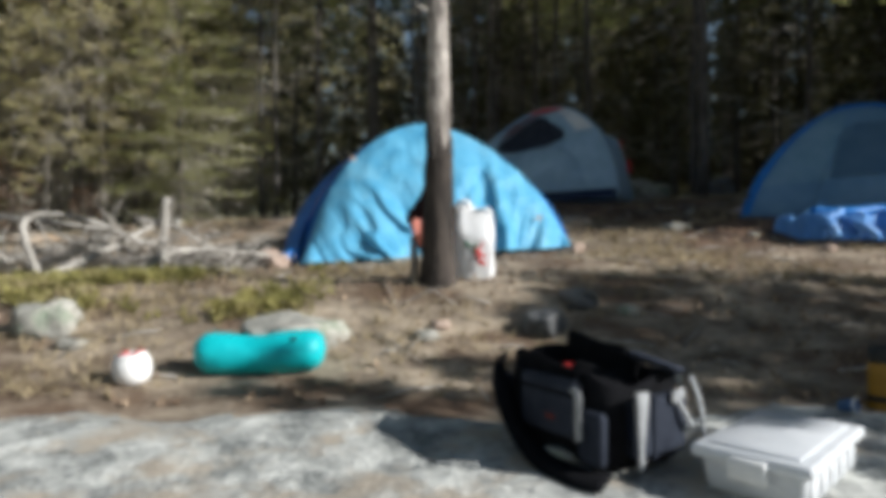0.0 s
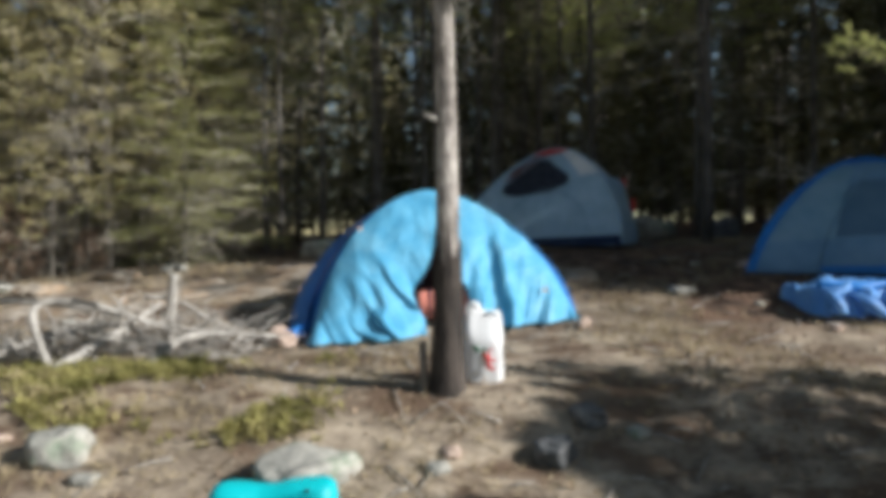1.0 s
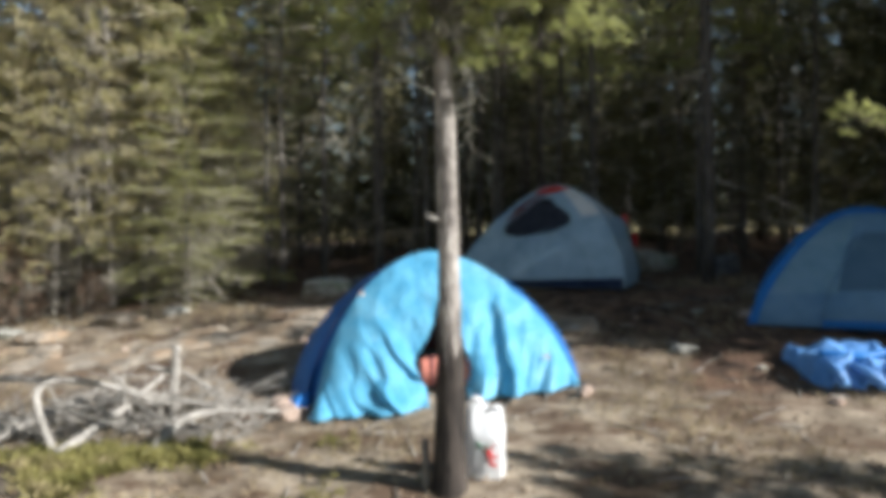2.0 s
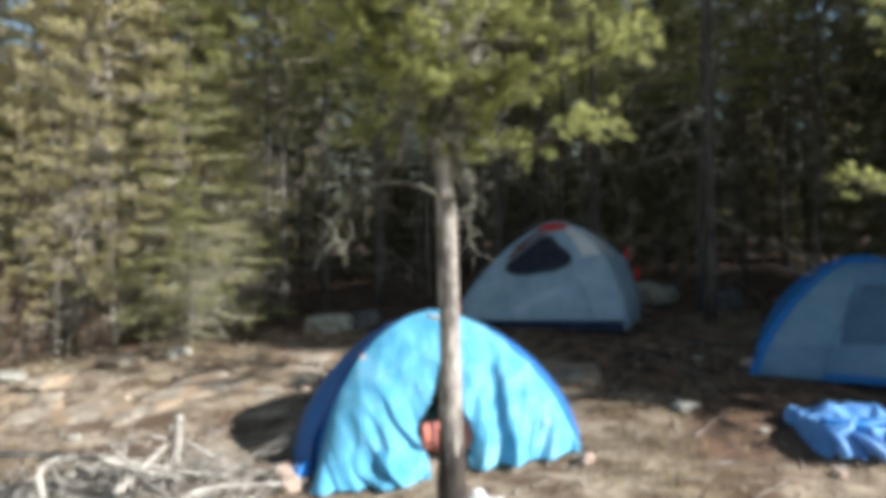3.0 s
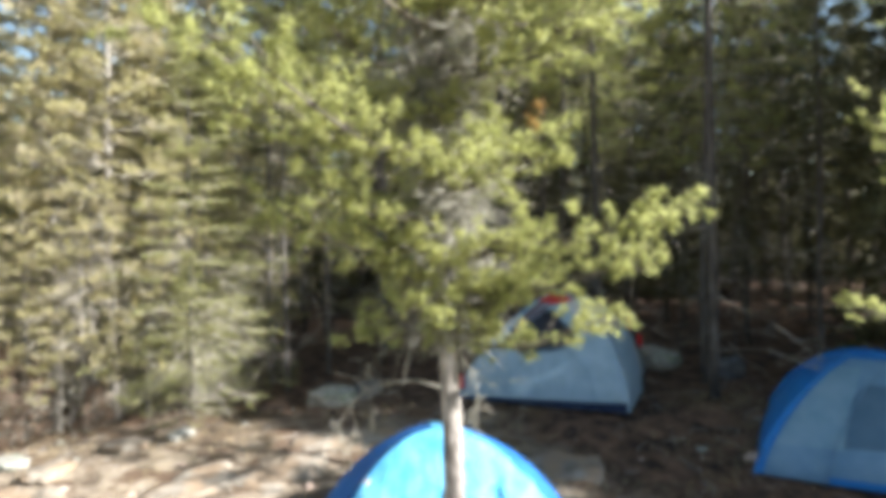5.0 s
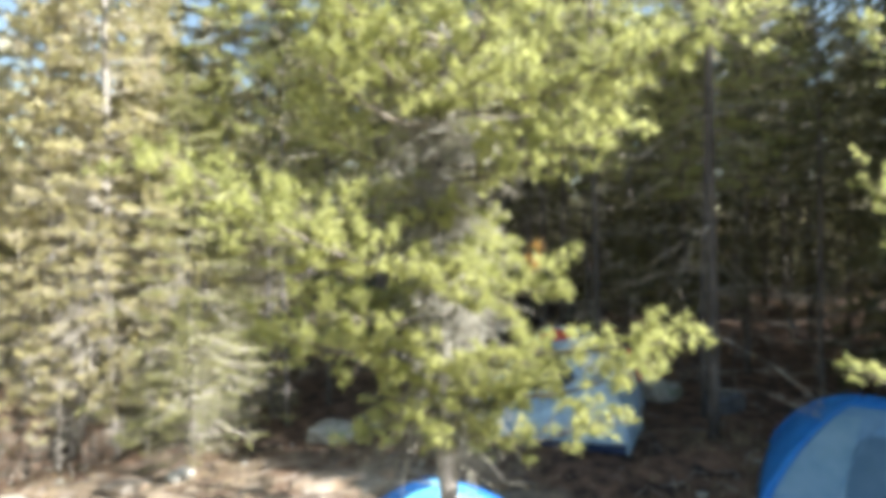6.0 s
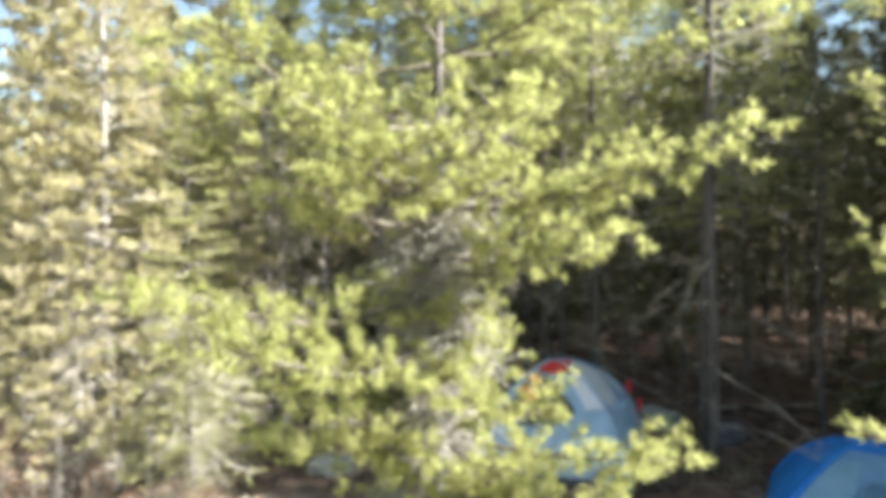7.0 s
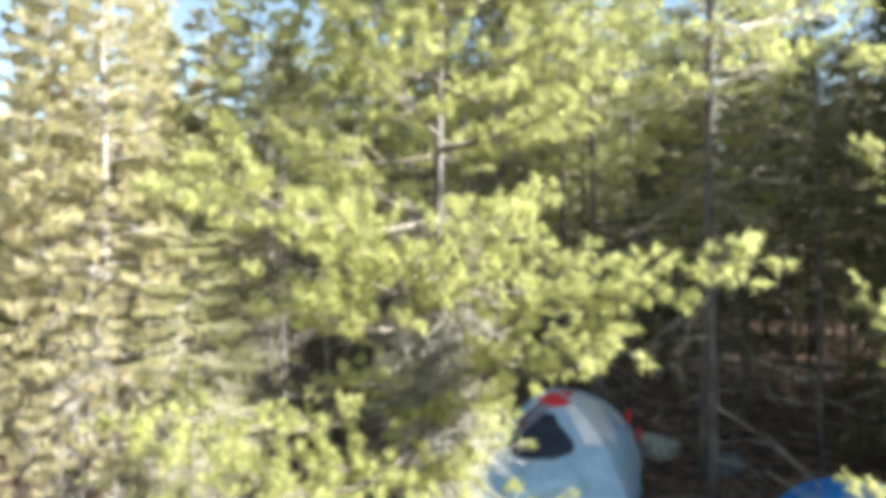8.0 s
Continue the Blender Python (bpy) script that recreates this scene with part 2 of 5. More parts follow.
def blades(centres, ways, count, length, width, spread, rng):
    """Needle tufts: count slim blades round each centre, fanned about its way."""
    c = np.repeat(np.array(centres, float), count, 0)
    w = np.repeat(np.array(ways, float), count, 0)
    k = len(c)
    d = w + spread * rng.normal(size=(k, 3))
    d /= np.linalg.norm(d, axis=1)[:, None] + 1e-9
    side = np.cross(d, rng.normal(size=(k, 3)))
    side /= np.linalg.norm(side, axis=1)[:, None] + 1e-9
    ln = length * rng.uniform(0.65, 1.2, (k, 1))
    low = c + d * ln * 0.12
    wd = width * rng.uniform(0.7, 1.3, (k, 1))
    v = np.empty((k * 3, 3))
    v[0::3], v[1::3], v[2::3] = low + side * wd / 2, c + d * ln, low - side * wd / 2
    return v, np.arange(k * 3).reshape(k, 3)


def spikes(starts, ends, radii):
    """Twigs as slim three-sided cones, all in one pair of arrays."""
    a, b = np.array(starts, float), np.array(ends, float)
    r = np.broadcast_to(np.array(radii, float).reshape(-1, 1), (len(a), 1))
    d = b - a
    d /= np.linalg.norm(d, axis=1)[:, None] + 1e-9
    u = np.cross(d, (0.31, 0.52, 0.79))
    u /= np.linalg.norm(u, axis=1)[:, None] + 1e-9
    w = np.cross(d, u)
    v = np.empty((len(a) * 4, 3))
    v[0::4], v[1::4], v[2::4], v[3::4] = a + r * u, a + r * (-0.5 * u + 0.866 * w), a + r * (-0.5 * u - 0.866 * w), b
    k = np.arange(len(a)).reshape(-1, 1, 1) * 4
    return v, (k + np.array(((0, 1, 3), (1, 2, 3), (2, 0, 3)))).reshape(-1, 3)


def box_bm(sx, sy, sz, bevel=0.01, segments=2, taper=1.0, cuts=0):
    """A bevelled box standing on z = 0."""
    bm = bmesh.new()
    bmesh.ops.create_cube(bm, size=1)
    for v in bm.verts:
        f = taper if v.co.z < 0 else 1
        v.co = Vector((v.co.x * sx * f, v.co.y * sy * f, (v.co.z + 0.5) * sz))
    if cuts:
        bmesh.ops.subdivide_edges(bm, edges=bm.edges[:], cuts=cuts, use_grid_fill=True)
    if bevel:
        bmesh.ops.bevel(bm, geom=[e for e in bm.edges if len(e.link_faces) == 2 and e.calc_face_angle(0) > 0.5], offset=bevel, segments=segments, affect="EDGES", profile=0.5)
    return bm


def lathe(profile, sides=24):
    """(radius, height) pairs turned about z."""
    vs, fs = [], []
    for r, z in profile:
        vs += [(r * math.cos(2 * math.pi * k / sides), r * math.sin(2 * math.pi * k / sides), z) for k in range(sides)]
    for i in range(len(profile) - 1):
        for k in range(sides):
            fs.append([i * sides + k, i * sides + (k + 1) % sides, (i + 1) * sides + (k + 1) % sides, (i + 1) * sides + k])
    return vs, fs


def flat_band(path, width, side, thick=0.004):
    """Webbing: a flat band along a path."""
    path, side = np.array(path), np.array(side, float)
    vs, fs = [], []
    for i, p in enumerate(path):
        d = path[min(i + 1, len(path) - 1)] - path[max(i - 1, 0)]
        nrm = np.cross(side, d)
        nrm /= np.linalg.norm(nrm) + 1e-9
        for a, b in ((-1, -1), (1, -1), (1, 1), (-1, 1)):
            vs.append(tuple(p + side * a * width / 2 + nrm * b * thick / 2))
    for i in range(len(path) - 1):
        for k in range(4):
            fs.append([i * 4 + k, i * 4 + (k + 1) % 4, (i + 1) * 4 + (k + 1) % 4, (i + 1) * 4 + k])
    fs += [[3, 2, 1, 0], [len(vs) - 4 + k for k in range(4)]]
    return vs, fs


def thing(name, label, category, at, group="", kind=""):
    ob = new(name)
    ob.empty_display_size = 0.1
    ob.matrix_basis = at
    return tagged(ob, label, category, group, kind)


# ---- ground ----
SLOPE = ([-60, -20, 0, 1.5, 2.1, 2.6, 3.0, 3.5, 5.0, 7.1, 8.0, 8.6, 14, 30, 80, 400],
         [-2.0, -0.7, -0.06, 0.02, 0.05, 0.11, 0.24, 0.39, 0.53, 0.88, 1.08, 1.15, 1.47, 2.2, 3.0, 3.0])


def gz(x, y):
    """The height of the ground."""
    z = float(np.interp(y, *SLOPE))
    z += 0.04 * min(5.0, max(0.0, x)) * min(1.0, max(0.0, (y - 3) / 3))
    z -= 0.062 * max(0.0, -x) * min(1.0, max(0.0, (y - 2.6) / 3)) * min(1.0, 8 / max(8.0, -x))
    far = min(1.0, max(0.0, (abs(x) + abs(y) - 12) / 20))
    z += (0.05 + 0.25 * far) * noise.noise((x * 0.55, y * 0.55, 3.1)) * min(1.0, max(0.2, y / 6))
    z += 0.02 * noise.noise((x * 2.3, y * 2.3, 7.7)) + 0.008 * noise.noise((x * 7.5, y * 7.5, 1.7))
    return z


def axis(lo, hi, step, reach):
    a = list(np.arange(lo, hi + 1e-6, step))
    out, d, s = [], step, hi
    while s < reach:
        d *= 1.22
        s += d
        out.append(s)
    back, d, s = [], step, lo
    while s > -reach:
        d *= 1.22
        s -= d
        back.append(s)
    return back[::-1] + a + out


gx, gy = axis(-7.0, 6.5, 0.085, 900), axis(0.8, 11.5, 0.085, 900)
gv = [(x, y, gz(x, y)) for y in gy for x in gx]
nx = len(gx)
gf = [[j * nx + i, j * nx + i + 1, (j + 1) * nx + i + 1, (j + 1) * nx + i] for j in range(len(gy) - 1) for i in range(nx - 1)]
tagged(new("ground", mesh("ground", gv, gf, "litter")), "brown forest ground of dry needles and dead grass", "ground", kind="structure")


def slab(name, x0, x1, y0, y1, rise, seed, material="granite", step=0.05, wobble=0.16):
    """A flat outcrop that dips under the ground round its uneven edge."""
    xs, ys = np.arange(x0 - 0.3, x1 + 0.3, step), np.arange(y0 - 0.3, y1 + 0.3, step)
    vs = []
    for y in ys:
        for x in xs:
            e = min(x - x0, x1 - x, y - y0, y1 - y)
            if y1 - y0 > 2:
                e = min(y1 - y, x - x0 + 0.7 * noise.noise((y * 0.9, 3.3, 1.0)), x1 - x + 0.7 * noise.noise((y * 0.9, 7.3, 1.0)), y - y0 + 0.7 * noise.noise((x * 0.9, 5.3, 1.0)), 2.6 * (1 - math.hypot((x + 0.9) / 4.0, (y - y1 + 1.0) / 3.6)) + 0.9 * noise.noise((x * 0.7, y * 0.7, 9.0)))
            e += wobble * noise.noise((x * 2.2 + seed, y * 2.2, seed)) + 0.05 * noise.noise((x * 9, y * 9, seed))
            h = max(-0.08, min(1.0, e / 0.12)) * rise if e < 0.12 else rise
            h += 0.012 * noise.noise((x * 3, y * 3, seed + 4)) + 0.005 * noise.noise((x * 14, y * 14, seed))
            vs.append((x, y, gz(x, y) + (h if e > 0 else -0.05 + 0.05 * max(-1, e / 0.1))))
    k = len(xs)
    fs = [[j * k + i, j * k + i + 1, (j + 1) * k + i + 1, (j + 1) * k + i] for j in range(len(ys) - 1) for i in range(k - 1)]
    return mesh(name, vs, fs, material)


tagged(new("bedrock", slab("bedrock", -5.4, 3.6, -3.6, 2.12, 0.03, 2.0)), "pale grey granite bedrock shelf with dark lichen patches", "rock", kind="structure")
for x0, x1, y0, y1, sd in ((-4.6, -2.9, 6.4, 6.9, 5.0), (-3.3, -1.6, 7.0, 7.5, 8.0), (-6.3, -4.4, 6.9, 7.3, 11.0), (-1.9, -0.6, 7.6, 8.1, 14.0), (0.4, 1.6, 6.7, 7.3, 17.0)):
    tagged(new("rock_ledge", slab("rock_ledge", x0, x1, y0, y1, 0.045, sd, "ledge", wobble=0.4)), "low grey granite ledge among dry needles", "rock", "granite ledges")


# ---- forest ----
def wild_tree(seed, height, radius, crown_from, reach, boughs, tufts_per, needle, blade, droop, dead_n, count=7, bark="thin_bark", spread=0.7, fat=0.2):
    """Meshes of one conifer: a tapered trunk, dead lower branches, and a crown of boughs with needle tufts."""
    rng = np.random.default_rng(seed)
    lean = rng.normal(0, 0.012, 2)
    tp = [(lean[0] * z + 0.03 * math.sin(z * 0.9 + seed), lean[1] * z + 0.03 * math.cos(z * 0.7 + seed), z) for z in np.linspace(-0.15, height, 16)]
    tr = tube(tp, [radius * 1.35, radius, radius * 0.8, radius * 0.5, 0.008], 8, rng, 0.08)
    tz = [p[2] for p in tp]

    def on(z):
        return np.array((np.interp(z, tz, [p[0] for p in tp]), np.interp(z, tz, [p[1] for p in tp]), z))
    dead, cs, ws = [], [], []
    twig_a, twig_b, bough_a, bough_b = [], [], [], []
    for _ in range(dead_n):
        z = rng.uniform(0.06, max(0.2, crown_from + 0.15)) * height
        a, ln = rng.uniform(0, 6.283), rng.uniform(0.25, 0.9) * reach
        d = np.array((math.cos(a), math.sin(a), rng.uniform(-0.35, 0.25)))
        s = on(z)
        mid = s + d * ln * 0.55 + rng.normal(0, 0.04, 3)
        dead.append(tube([s, mid, s + d * ln + (0, 0, -0.12 * ln)], [0.007, 0.005, 0.002], 4))
        for _ in range(3):
            twig_a.append(mid)
            twig_b.append(mid + (d + rng.normal(0, 0.6, 3)) * ln * 0.35)
    for b in range(boughs):
        f = (b + rng.uniform(0, 1)) / boughs
        z = height * (crown_from + (0.985 - crown_from) * f)
        a = b * 2.399 + rng.uniform(-0.5, 0.5)
        ln = reach * (1 - f) ** 0.75 * rng.uniform(0.6, 1.15) + 0.18
        s = on(z)
        out = np.array((math.cos(a), math.sin(a), 0))
        tip = s + out * ln + (0, 0, (-droop + 0.55 * f) * ln)
        mid = s + out * ln * 0.5 + (0, 0, (-droop * 0.65 + 0.2 * f) * ln)
        bough_a += [s, mid]
        bough_b += [mid + (mid - s) * 0.3, tip]
        side = np.array((-out[1], out[0], 0))
        for k in range(tufts_per):
            g = rng.uniform(0.18, 1.0) ** 0.8
            base = s + (mid - s) * min(1, g * 2) + (tip - mid) * max(0, g * 2 - 1)
            lat = rng.uniform(-1, 1) * ln * 0.42 * (1.15 - g * 0.75)
            cs.append(base + side * lat + (0, 0, rng.uniform(-0.06, 0.05)) + out * abs(lat) * 0.4)
            ws.append(out * 0.55 + side * np.sign(lat) * 0.5 + (0, 0, 0.25))
    cv, cf = blades(cs, ws, count, blade, blade * fat, spread, rng)
    if dead:
        dead.append([x.tolist() for x in spikes(twig_a, twig_b, 0.004)])
    return {"trunk": mesh("trunk", *tr, bark), "dead_wood": mesh("dead_wood", *join(dead), "twig") if dead else None,
            "bough_wood": mesh("bough_wood", *spikes(bough_a, bough_b, 0.012), "twig"), "crown": mesh("crown", cv, cf, needle, False)}


def edge_conifer(seed, height, radius, crown_from, reach, boughs, shoots, per_shoot, needle, blade, count, droop, dead_n, bark, flat, power=0.75):
    """A conifer of the clearing's edge: boughs that carry side shoots, fine needles along the shoots, and grey dead twigs."""
    rng = np.random.default_rng(seed)
    lean = rng.normal(0, 0.008, 2)
    tz = np.linspace(-0.15, height, 18)
    tx, ty = lean[0] * tz + 0.025 * np.sin(tz * 0.9 + seed), lean[1] * tz + 0.025 * np.cos(tz * 0.7 + seed)
    tr = tube(np.stack([tx, ty, tz], 1), [radius * 1.3, radius, radius * 0.85, radius * 0.55, 0.008], 8, rng, 0.08)

    def on(z):
        return np.stack([np.interp(z, tz, tx), np.interp(z, tz, ty), z], 1)
    up = np.array((0, 0, 1.0))
    f = (np.arange(boughs) + rng.uniform(0, 1, boughs)) / boughs
    z = height * (crown_from + (0.985 - crown_from) * f)
    if flat:
        z = np.round(z / 0.34) * 0.34 + rng.normal(0, 0.09, boughs)
    a = np.arange(boughs) * 2.399 + rng.uniform(-0.5, 0.5, boughs)
    ln = reach * (1 - f) ** power * rng.uniform(0.6, 1.15, boughs) + 0.16
    out = np.stack([np.cos(a), np.sin(a), 0 * a], 1)
    side = np.stack([-out[:, 1], out[:, 0], 0 * a], 1)
    s = on(z)
    rise = (-droop + 0.55 * f)[:, None]
    mid = s + out * ln[:, None] * 0.55 + up * rise * ln[:, None] * 0.75
    tip = s + out * ln[:, None] + up * (rise + 0.06 * flat) * ln[:, None]
    # side shoots, longest near the middle of each bough
    i = np.repeat(np.arange(boughs), shoots)
    n = len(i)
    g = rng.uniform(0.16 if flat else 0.3, 1.0, (n, 1))
    base = (1 - g) ** 2 * s[i] + 2 * g * (1 - g) * mid[i] + g * g * tip[i]
    way = out[i] * 0.7 + side[i] * rng.choice((-1.0, 1.0), (n, 1)) * rng.uniform(0.35, 1.0, (n, 1))
    way = way + up * (rng.normal(-0.08, 0.08, (n, 1)) if flat else rng.uniform(-0.25, 0.6, (n, 1)))
    way /= np.linalg.norm(way, axis=1)[:, None]
    sl = ln[i][:, None] * (0.42 if flat else 0.3) * (1.15 - g) * rng.uniform(0.6, 1.2, (n, 1)) + 0.07
    end = base + way * sl
    h = np.linspace(0.25, 1.0, per_shoot) if flat else np.linspace(0.72, 1.05, per_shoot)
    cs = (base[:, None] + (end - base)[:, None] * h[None, :, None]).reshape(-1, 3) + rng.normal(0, 0.012, (n * per_shoot, 3))
    ws = np.repeat(way * (0.7 if flat else 0.5) + up * (0.1 if flat else 0.25), per_shoot, 0)
    crown = blades(cs, ws, count, blade, blade * 0.2, 0.5 if flat else 0.62, rng)
    # bare grey wood: boughs, shoots, and dead twigs below and inside the crown
    wa, wb, wr = [s, mid, base], [mid + (mid - s) * 0.3, tip, end], [0.005 + 0.009 * ln, 0.004 + 0.005 * ln, np.full(n, 0.0035)]
    dz = rng.uniform(0.05, min(0.95, crown_from + 0.4), dead_n) * height
    da, dl = rng.uniform(0, 6.283, dead_n), rng.uniform(0.3, 0.95, dead_n)[:, None] * reach
    ds = on(dz)
    dd = np.stack([np.cos(da), np.sin(da), rng.uniform(-0.5, 0.2, dead_n)], 1)
    dm = ds + dd * dl * 0.5 + rng.normal(0, 0.04, (dead_n, 3))
    ka, kb = [ds, dm], [dm + (dm - ds) * 0.2, ds + dd * dl + up * -0.15 * dl]
    for _ in range(5):
        q = rng.uniform(0.2, 1, (dead_n, 1))
        b0 = dm + (kb[1] - dm) * q * 0.8
        ka.append(b0)
        kb.append(b0 + (dd * 0.8 + rng.normal(0, 0.55, (dead_n, 3))) * dl * 0.35)
    kr = [np.full(dead_n, 0.008), np.full(dead_n, 0.006)] + [np.full(dead_n, 0.0042)] * 5
    parts = {"trunk": mesh("trunk", *tr, bark), "dead_wood": mesh("dead_wood", *spikes(np.vstack(ka), np.vstack(kb), np.concatenate(kr)), "twig")}
    if boughs > 3:
        parts["bough_wood"] = mesh("bough_wood", *spikes(np.vstack(wa), np.vstack(wb), np.concatenate(wr)), "twig")
        parts["crown"] = mesh("crown", *crown, needle, False)
    return parts


def tree_of(meshes, name, label, at, group):
    ob = thing(name, label, "tree", at, group)
    for k, me in meshes.items():
        if me:
            p = part(k, me, ob)
            if k in ("dead_wood", "bough_wood"):
                tagged(p, kind="stuff")
    return ob


KINDS = {
    "tall": [wild_tree(11 + i, 10.0 + 0.6 * i, 0.062, 0.34, 1.35, 80, 14, "forest_needles", 0.17, 0.12, 36) for i in range(3)],
    "pole": [wild_tree(31 + i, 10.0 + i, 0.055, 0.5, 1.0, 50, 14, "forest_needles", 0.17, 0.1, 55) for i in range(3)],
    "bushy": [wild_tree(51 + i, 6.2 + i, 0.05, 0.08, 1.3, 95, 18, "forest_needles", 0.16, 0.14, 36, bark="dark_bark") for i in range(3)],
    "fir": [wild_tree(71 + i, 4.2 + i, 0.05, 0.08, 1.2, 70, 20, "fir_needles", 0.13, 0.22, 10, spread=0.6, bark="dark_bark") for i in range(2)],
}
# dark needles and bark bring the wood's shade into these kinds
KINDS["spruce"] = [wild_tree(111 + i, 10.0 + 0.8 * i, 0.06, 0.3, 1.25, 80, 12, "shaded_needles", 0.18, 0.16, 40, count=6, bark="dark_bark") for i in range(3)]
KINDS["spruce_pole"] = [wild_tree(131 + i, 9.5 + i, 0.05, 0.45, 1.0, 54, 12, "shaded_needles", 0.18, 0.12, 46, count=6, bark="dark_bark") for i in range(3)]
KINDS["rusty"] = [wild_tree(171 + i, 1.4, 0.02, 0.05, 0.55, 40, 12, "rust_needles", 0.10, 0.0, 14, count=6, fat=0.25) for i in range(2)]
KINDS["far"] = [wild_tree(91 + i, 8.0 + i, 0.06, 0.1, 1.6, 56, 9, "forest_needles", 0.36, 0.14, 6, count=5) for i in range(3)]
# far trees whose dark colour stands in for deep shade
KINDS["far_dark"] = [wild_tree(151 + i, 8.0 + i, 0.06, 0.08, 1.6, 56, 9, "shaded_needles", 0.36, 0.14, 6, count=5, bark="dark_bark") for i in range(3)]
KINDS["edge_pine"] = [edge_conifer(311 + i, 8.0 + 0.6 * i, 0.036, 0.16, 1.2, 90, 15, 2, "forest_needles", 0.095, 9, 0.12, 130, "thin_bark", 0.0) for i in range(3)]
KINDS["edge_tall"] = [edge_conifer(331, 9.5, 0.05, 0.26, 1.2, 84, 15, 2, "forest_needles", 0.095, 9, 0.1, 130, "pale_bark", 0.0)]
KINDS["edge_fir"] = [edge_conifer(341 + i, 5.6, 0.045, 0.06, 1.5, 120, 20, 4, "fir_needles", 0.065, 4, 0.32, 60, "dark_bark", 1.0, 0.85) for i in range(2)]
# crown begins where sun reaches; dark bark below stands in for shade
KINDS["crowned"] = [wild_tree(231 + i, 9.6 + 0.5 * i, 0.055, 0.48, 1.45, 84, 14, "needles", 0.15, 0.06, 30, count=6, bark="dark_bark") for i in range(2)]
KINDS["snag"] = [edge_conifer(351, 2.4, 0.026, 0.5, 0.6, 2, 2, 1, "forest_needles", 0.09, 1, 0.1, 60, "pale_bark", 0.0)]
# likewise: bright needles at sunlit height, shade coloured into the trunk
KINDS["sunny"] = [edge_conifer(211 + i, 9.6 + 0.5 * i, 0.05, 0.46, 1.6, 90, 16, 2, "needles", 0.10, 10, 0.06, 60, "dark_bark", 0.0, 0.6) for i in range(2)]
NAMES = {
    "edge_pine": ("edge_pine_tree", "slim pine with thin pale olive needles and grey twigs", "edge pines"),
    "edge_tall": ("pale_trunk_pine", "tall pine with pale straight trunk and thin crown", "edge pines"),
    "edge_fir": ("layered_fir", "conical fir with drooping layered green boughs", "layered firs"),
    "snag": ("dead_snag", "short bleached dead tree with bare broken twigs", "snags"),
    "crowned": ("high_crowned_pine", "tall pine deep in the wood with sunlit crown", "crowned pines"),
    "sunny": ("crowned_pine", "tall pine with dark bare trunk and sunlit green crown", "crowned pines"),
    "rusty": ("browned_shrub", "low shrub with dull red-brown dead foliage", "browned shrubs"),
    "far_dark": ("far_spruce", "dense spruce deep in the wood, coloured dark for shade", "far spruces"),
    "spruce": ("spruce_tree", "tall spruce in the wood, shade put into its dark colour", "spruces"),
    "spruce_pole": ("pole_spruce", "thin spruce trunk coloured dark for shade, with dead lower twigs", "spruce poles"),
    "far": ("far_pine", "dense dark pine deep in the wood", "far pines"),
    "tall": ("pine_tree", "tall slender pine with grey trunk and thin olive crown", "forest pines"),
    "pole": ("pole_pine", "thin straight pine trunk with dead lower branches", "forest poles"),
    "bushy": ("bushy_pine", "bushy young pine with olive needles and dead twigs", "young pines"),
    "fir": ("fir_tree", "young fir with layered green boughs to the ground", "young firs"),
}
first = {}
rt = random.Random(4)


def plant(kind, x, y, size=1.0, turn=None, tall=0):
    k = rt.randrange(len(KINDS[kind]))
    if tall:
        size = tall / HEIGHTS[kind][k]
    turn = rt.uniform(0, 360) if turn is None else turn
    at = pose(x, y, gz(x, y), 0, 0, turn) @ Matrix.Scale(size, 4)
    if (kind, k) in first:
        return copy_thing(first[kind, k], pose(x, y, gz(x, y), 0, 0, turn) @ Matrix.Scale(size / first[kind, k].scale[0], 4))
    nm, lb, gr = NAMES[kind]
    first[kind, k] = tree_of(KINDS[kind][k], nm, lb, at, gr)
    return first[kind, k]


HEIGHTS = {"edge_pine": (8.0, 8.6, 9.2), "edge_tall": (9.5,), "edge_fir": (5.6, 5.6), "snag": (2.4,), "crowned": (9.6, 10.1), "sunny": (9.6, 10.1), "rusty": (1.4, 1.4), "tall": (10.0, 10.6, 11.2), "pole": (10, 11, 12), "bushy": (6.2, 7.2, 8.2), "fir": (4.2, 5.2), "far": (8, 9, 10), "far_dark": (8, 9, 10), "spruce": (10.0, 10.8, 11.6), "spruce_pole": (9.5, 10.5, 11.5)}
planted = []


def spot(x, y, gap):
    if any((x - a) ** 2 + (y - b) ** 2 < gap * gap for a, b in planted):
        return False
    planted.append((x, y))
    return True


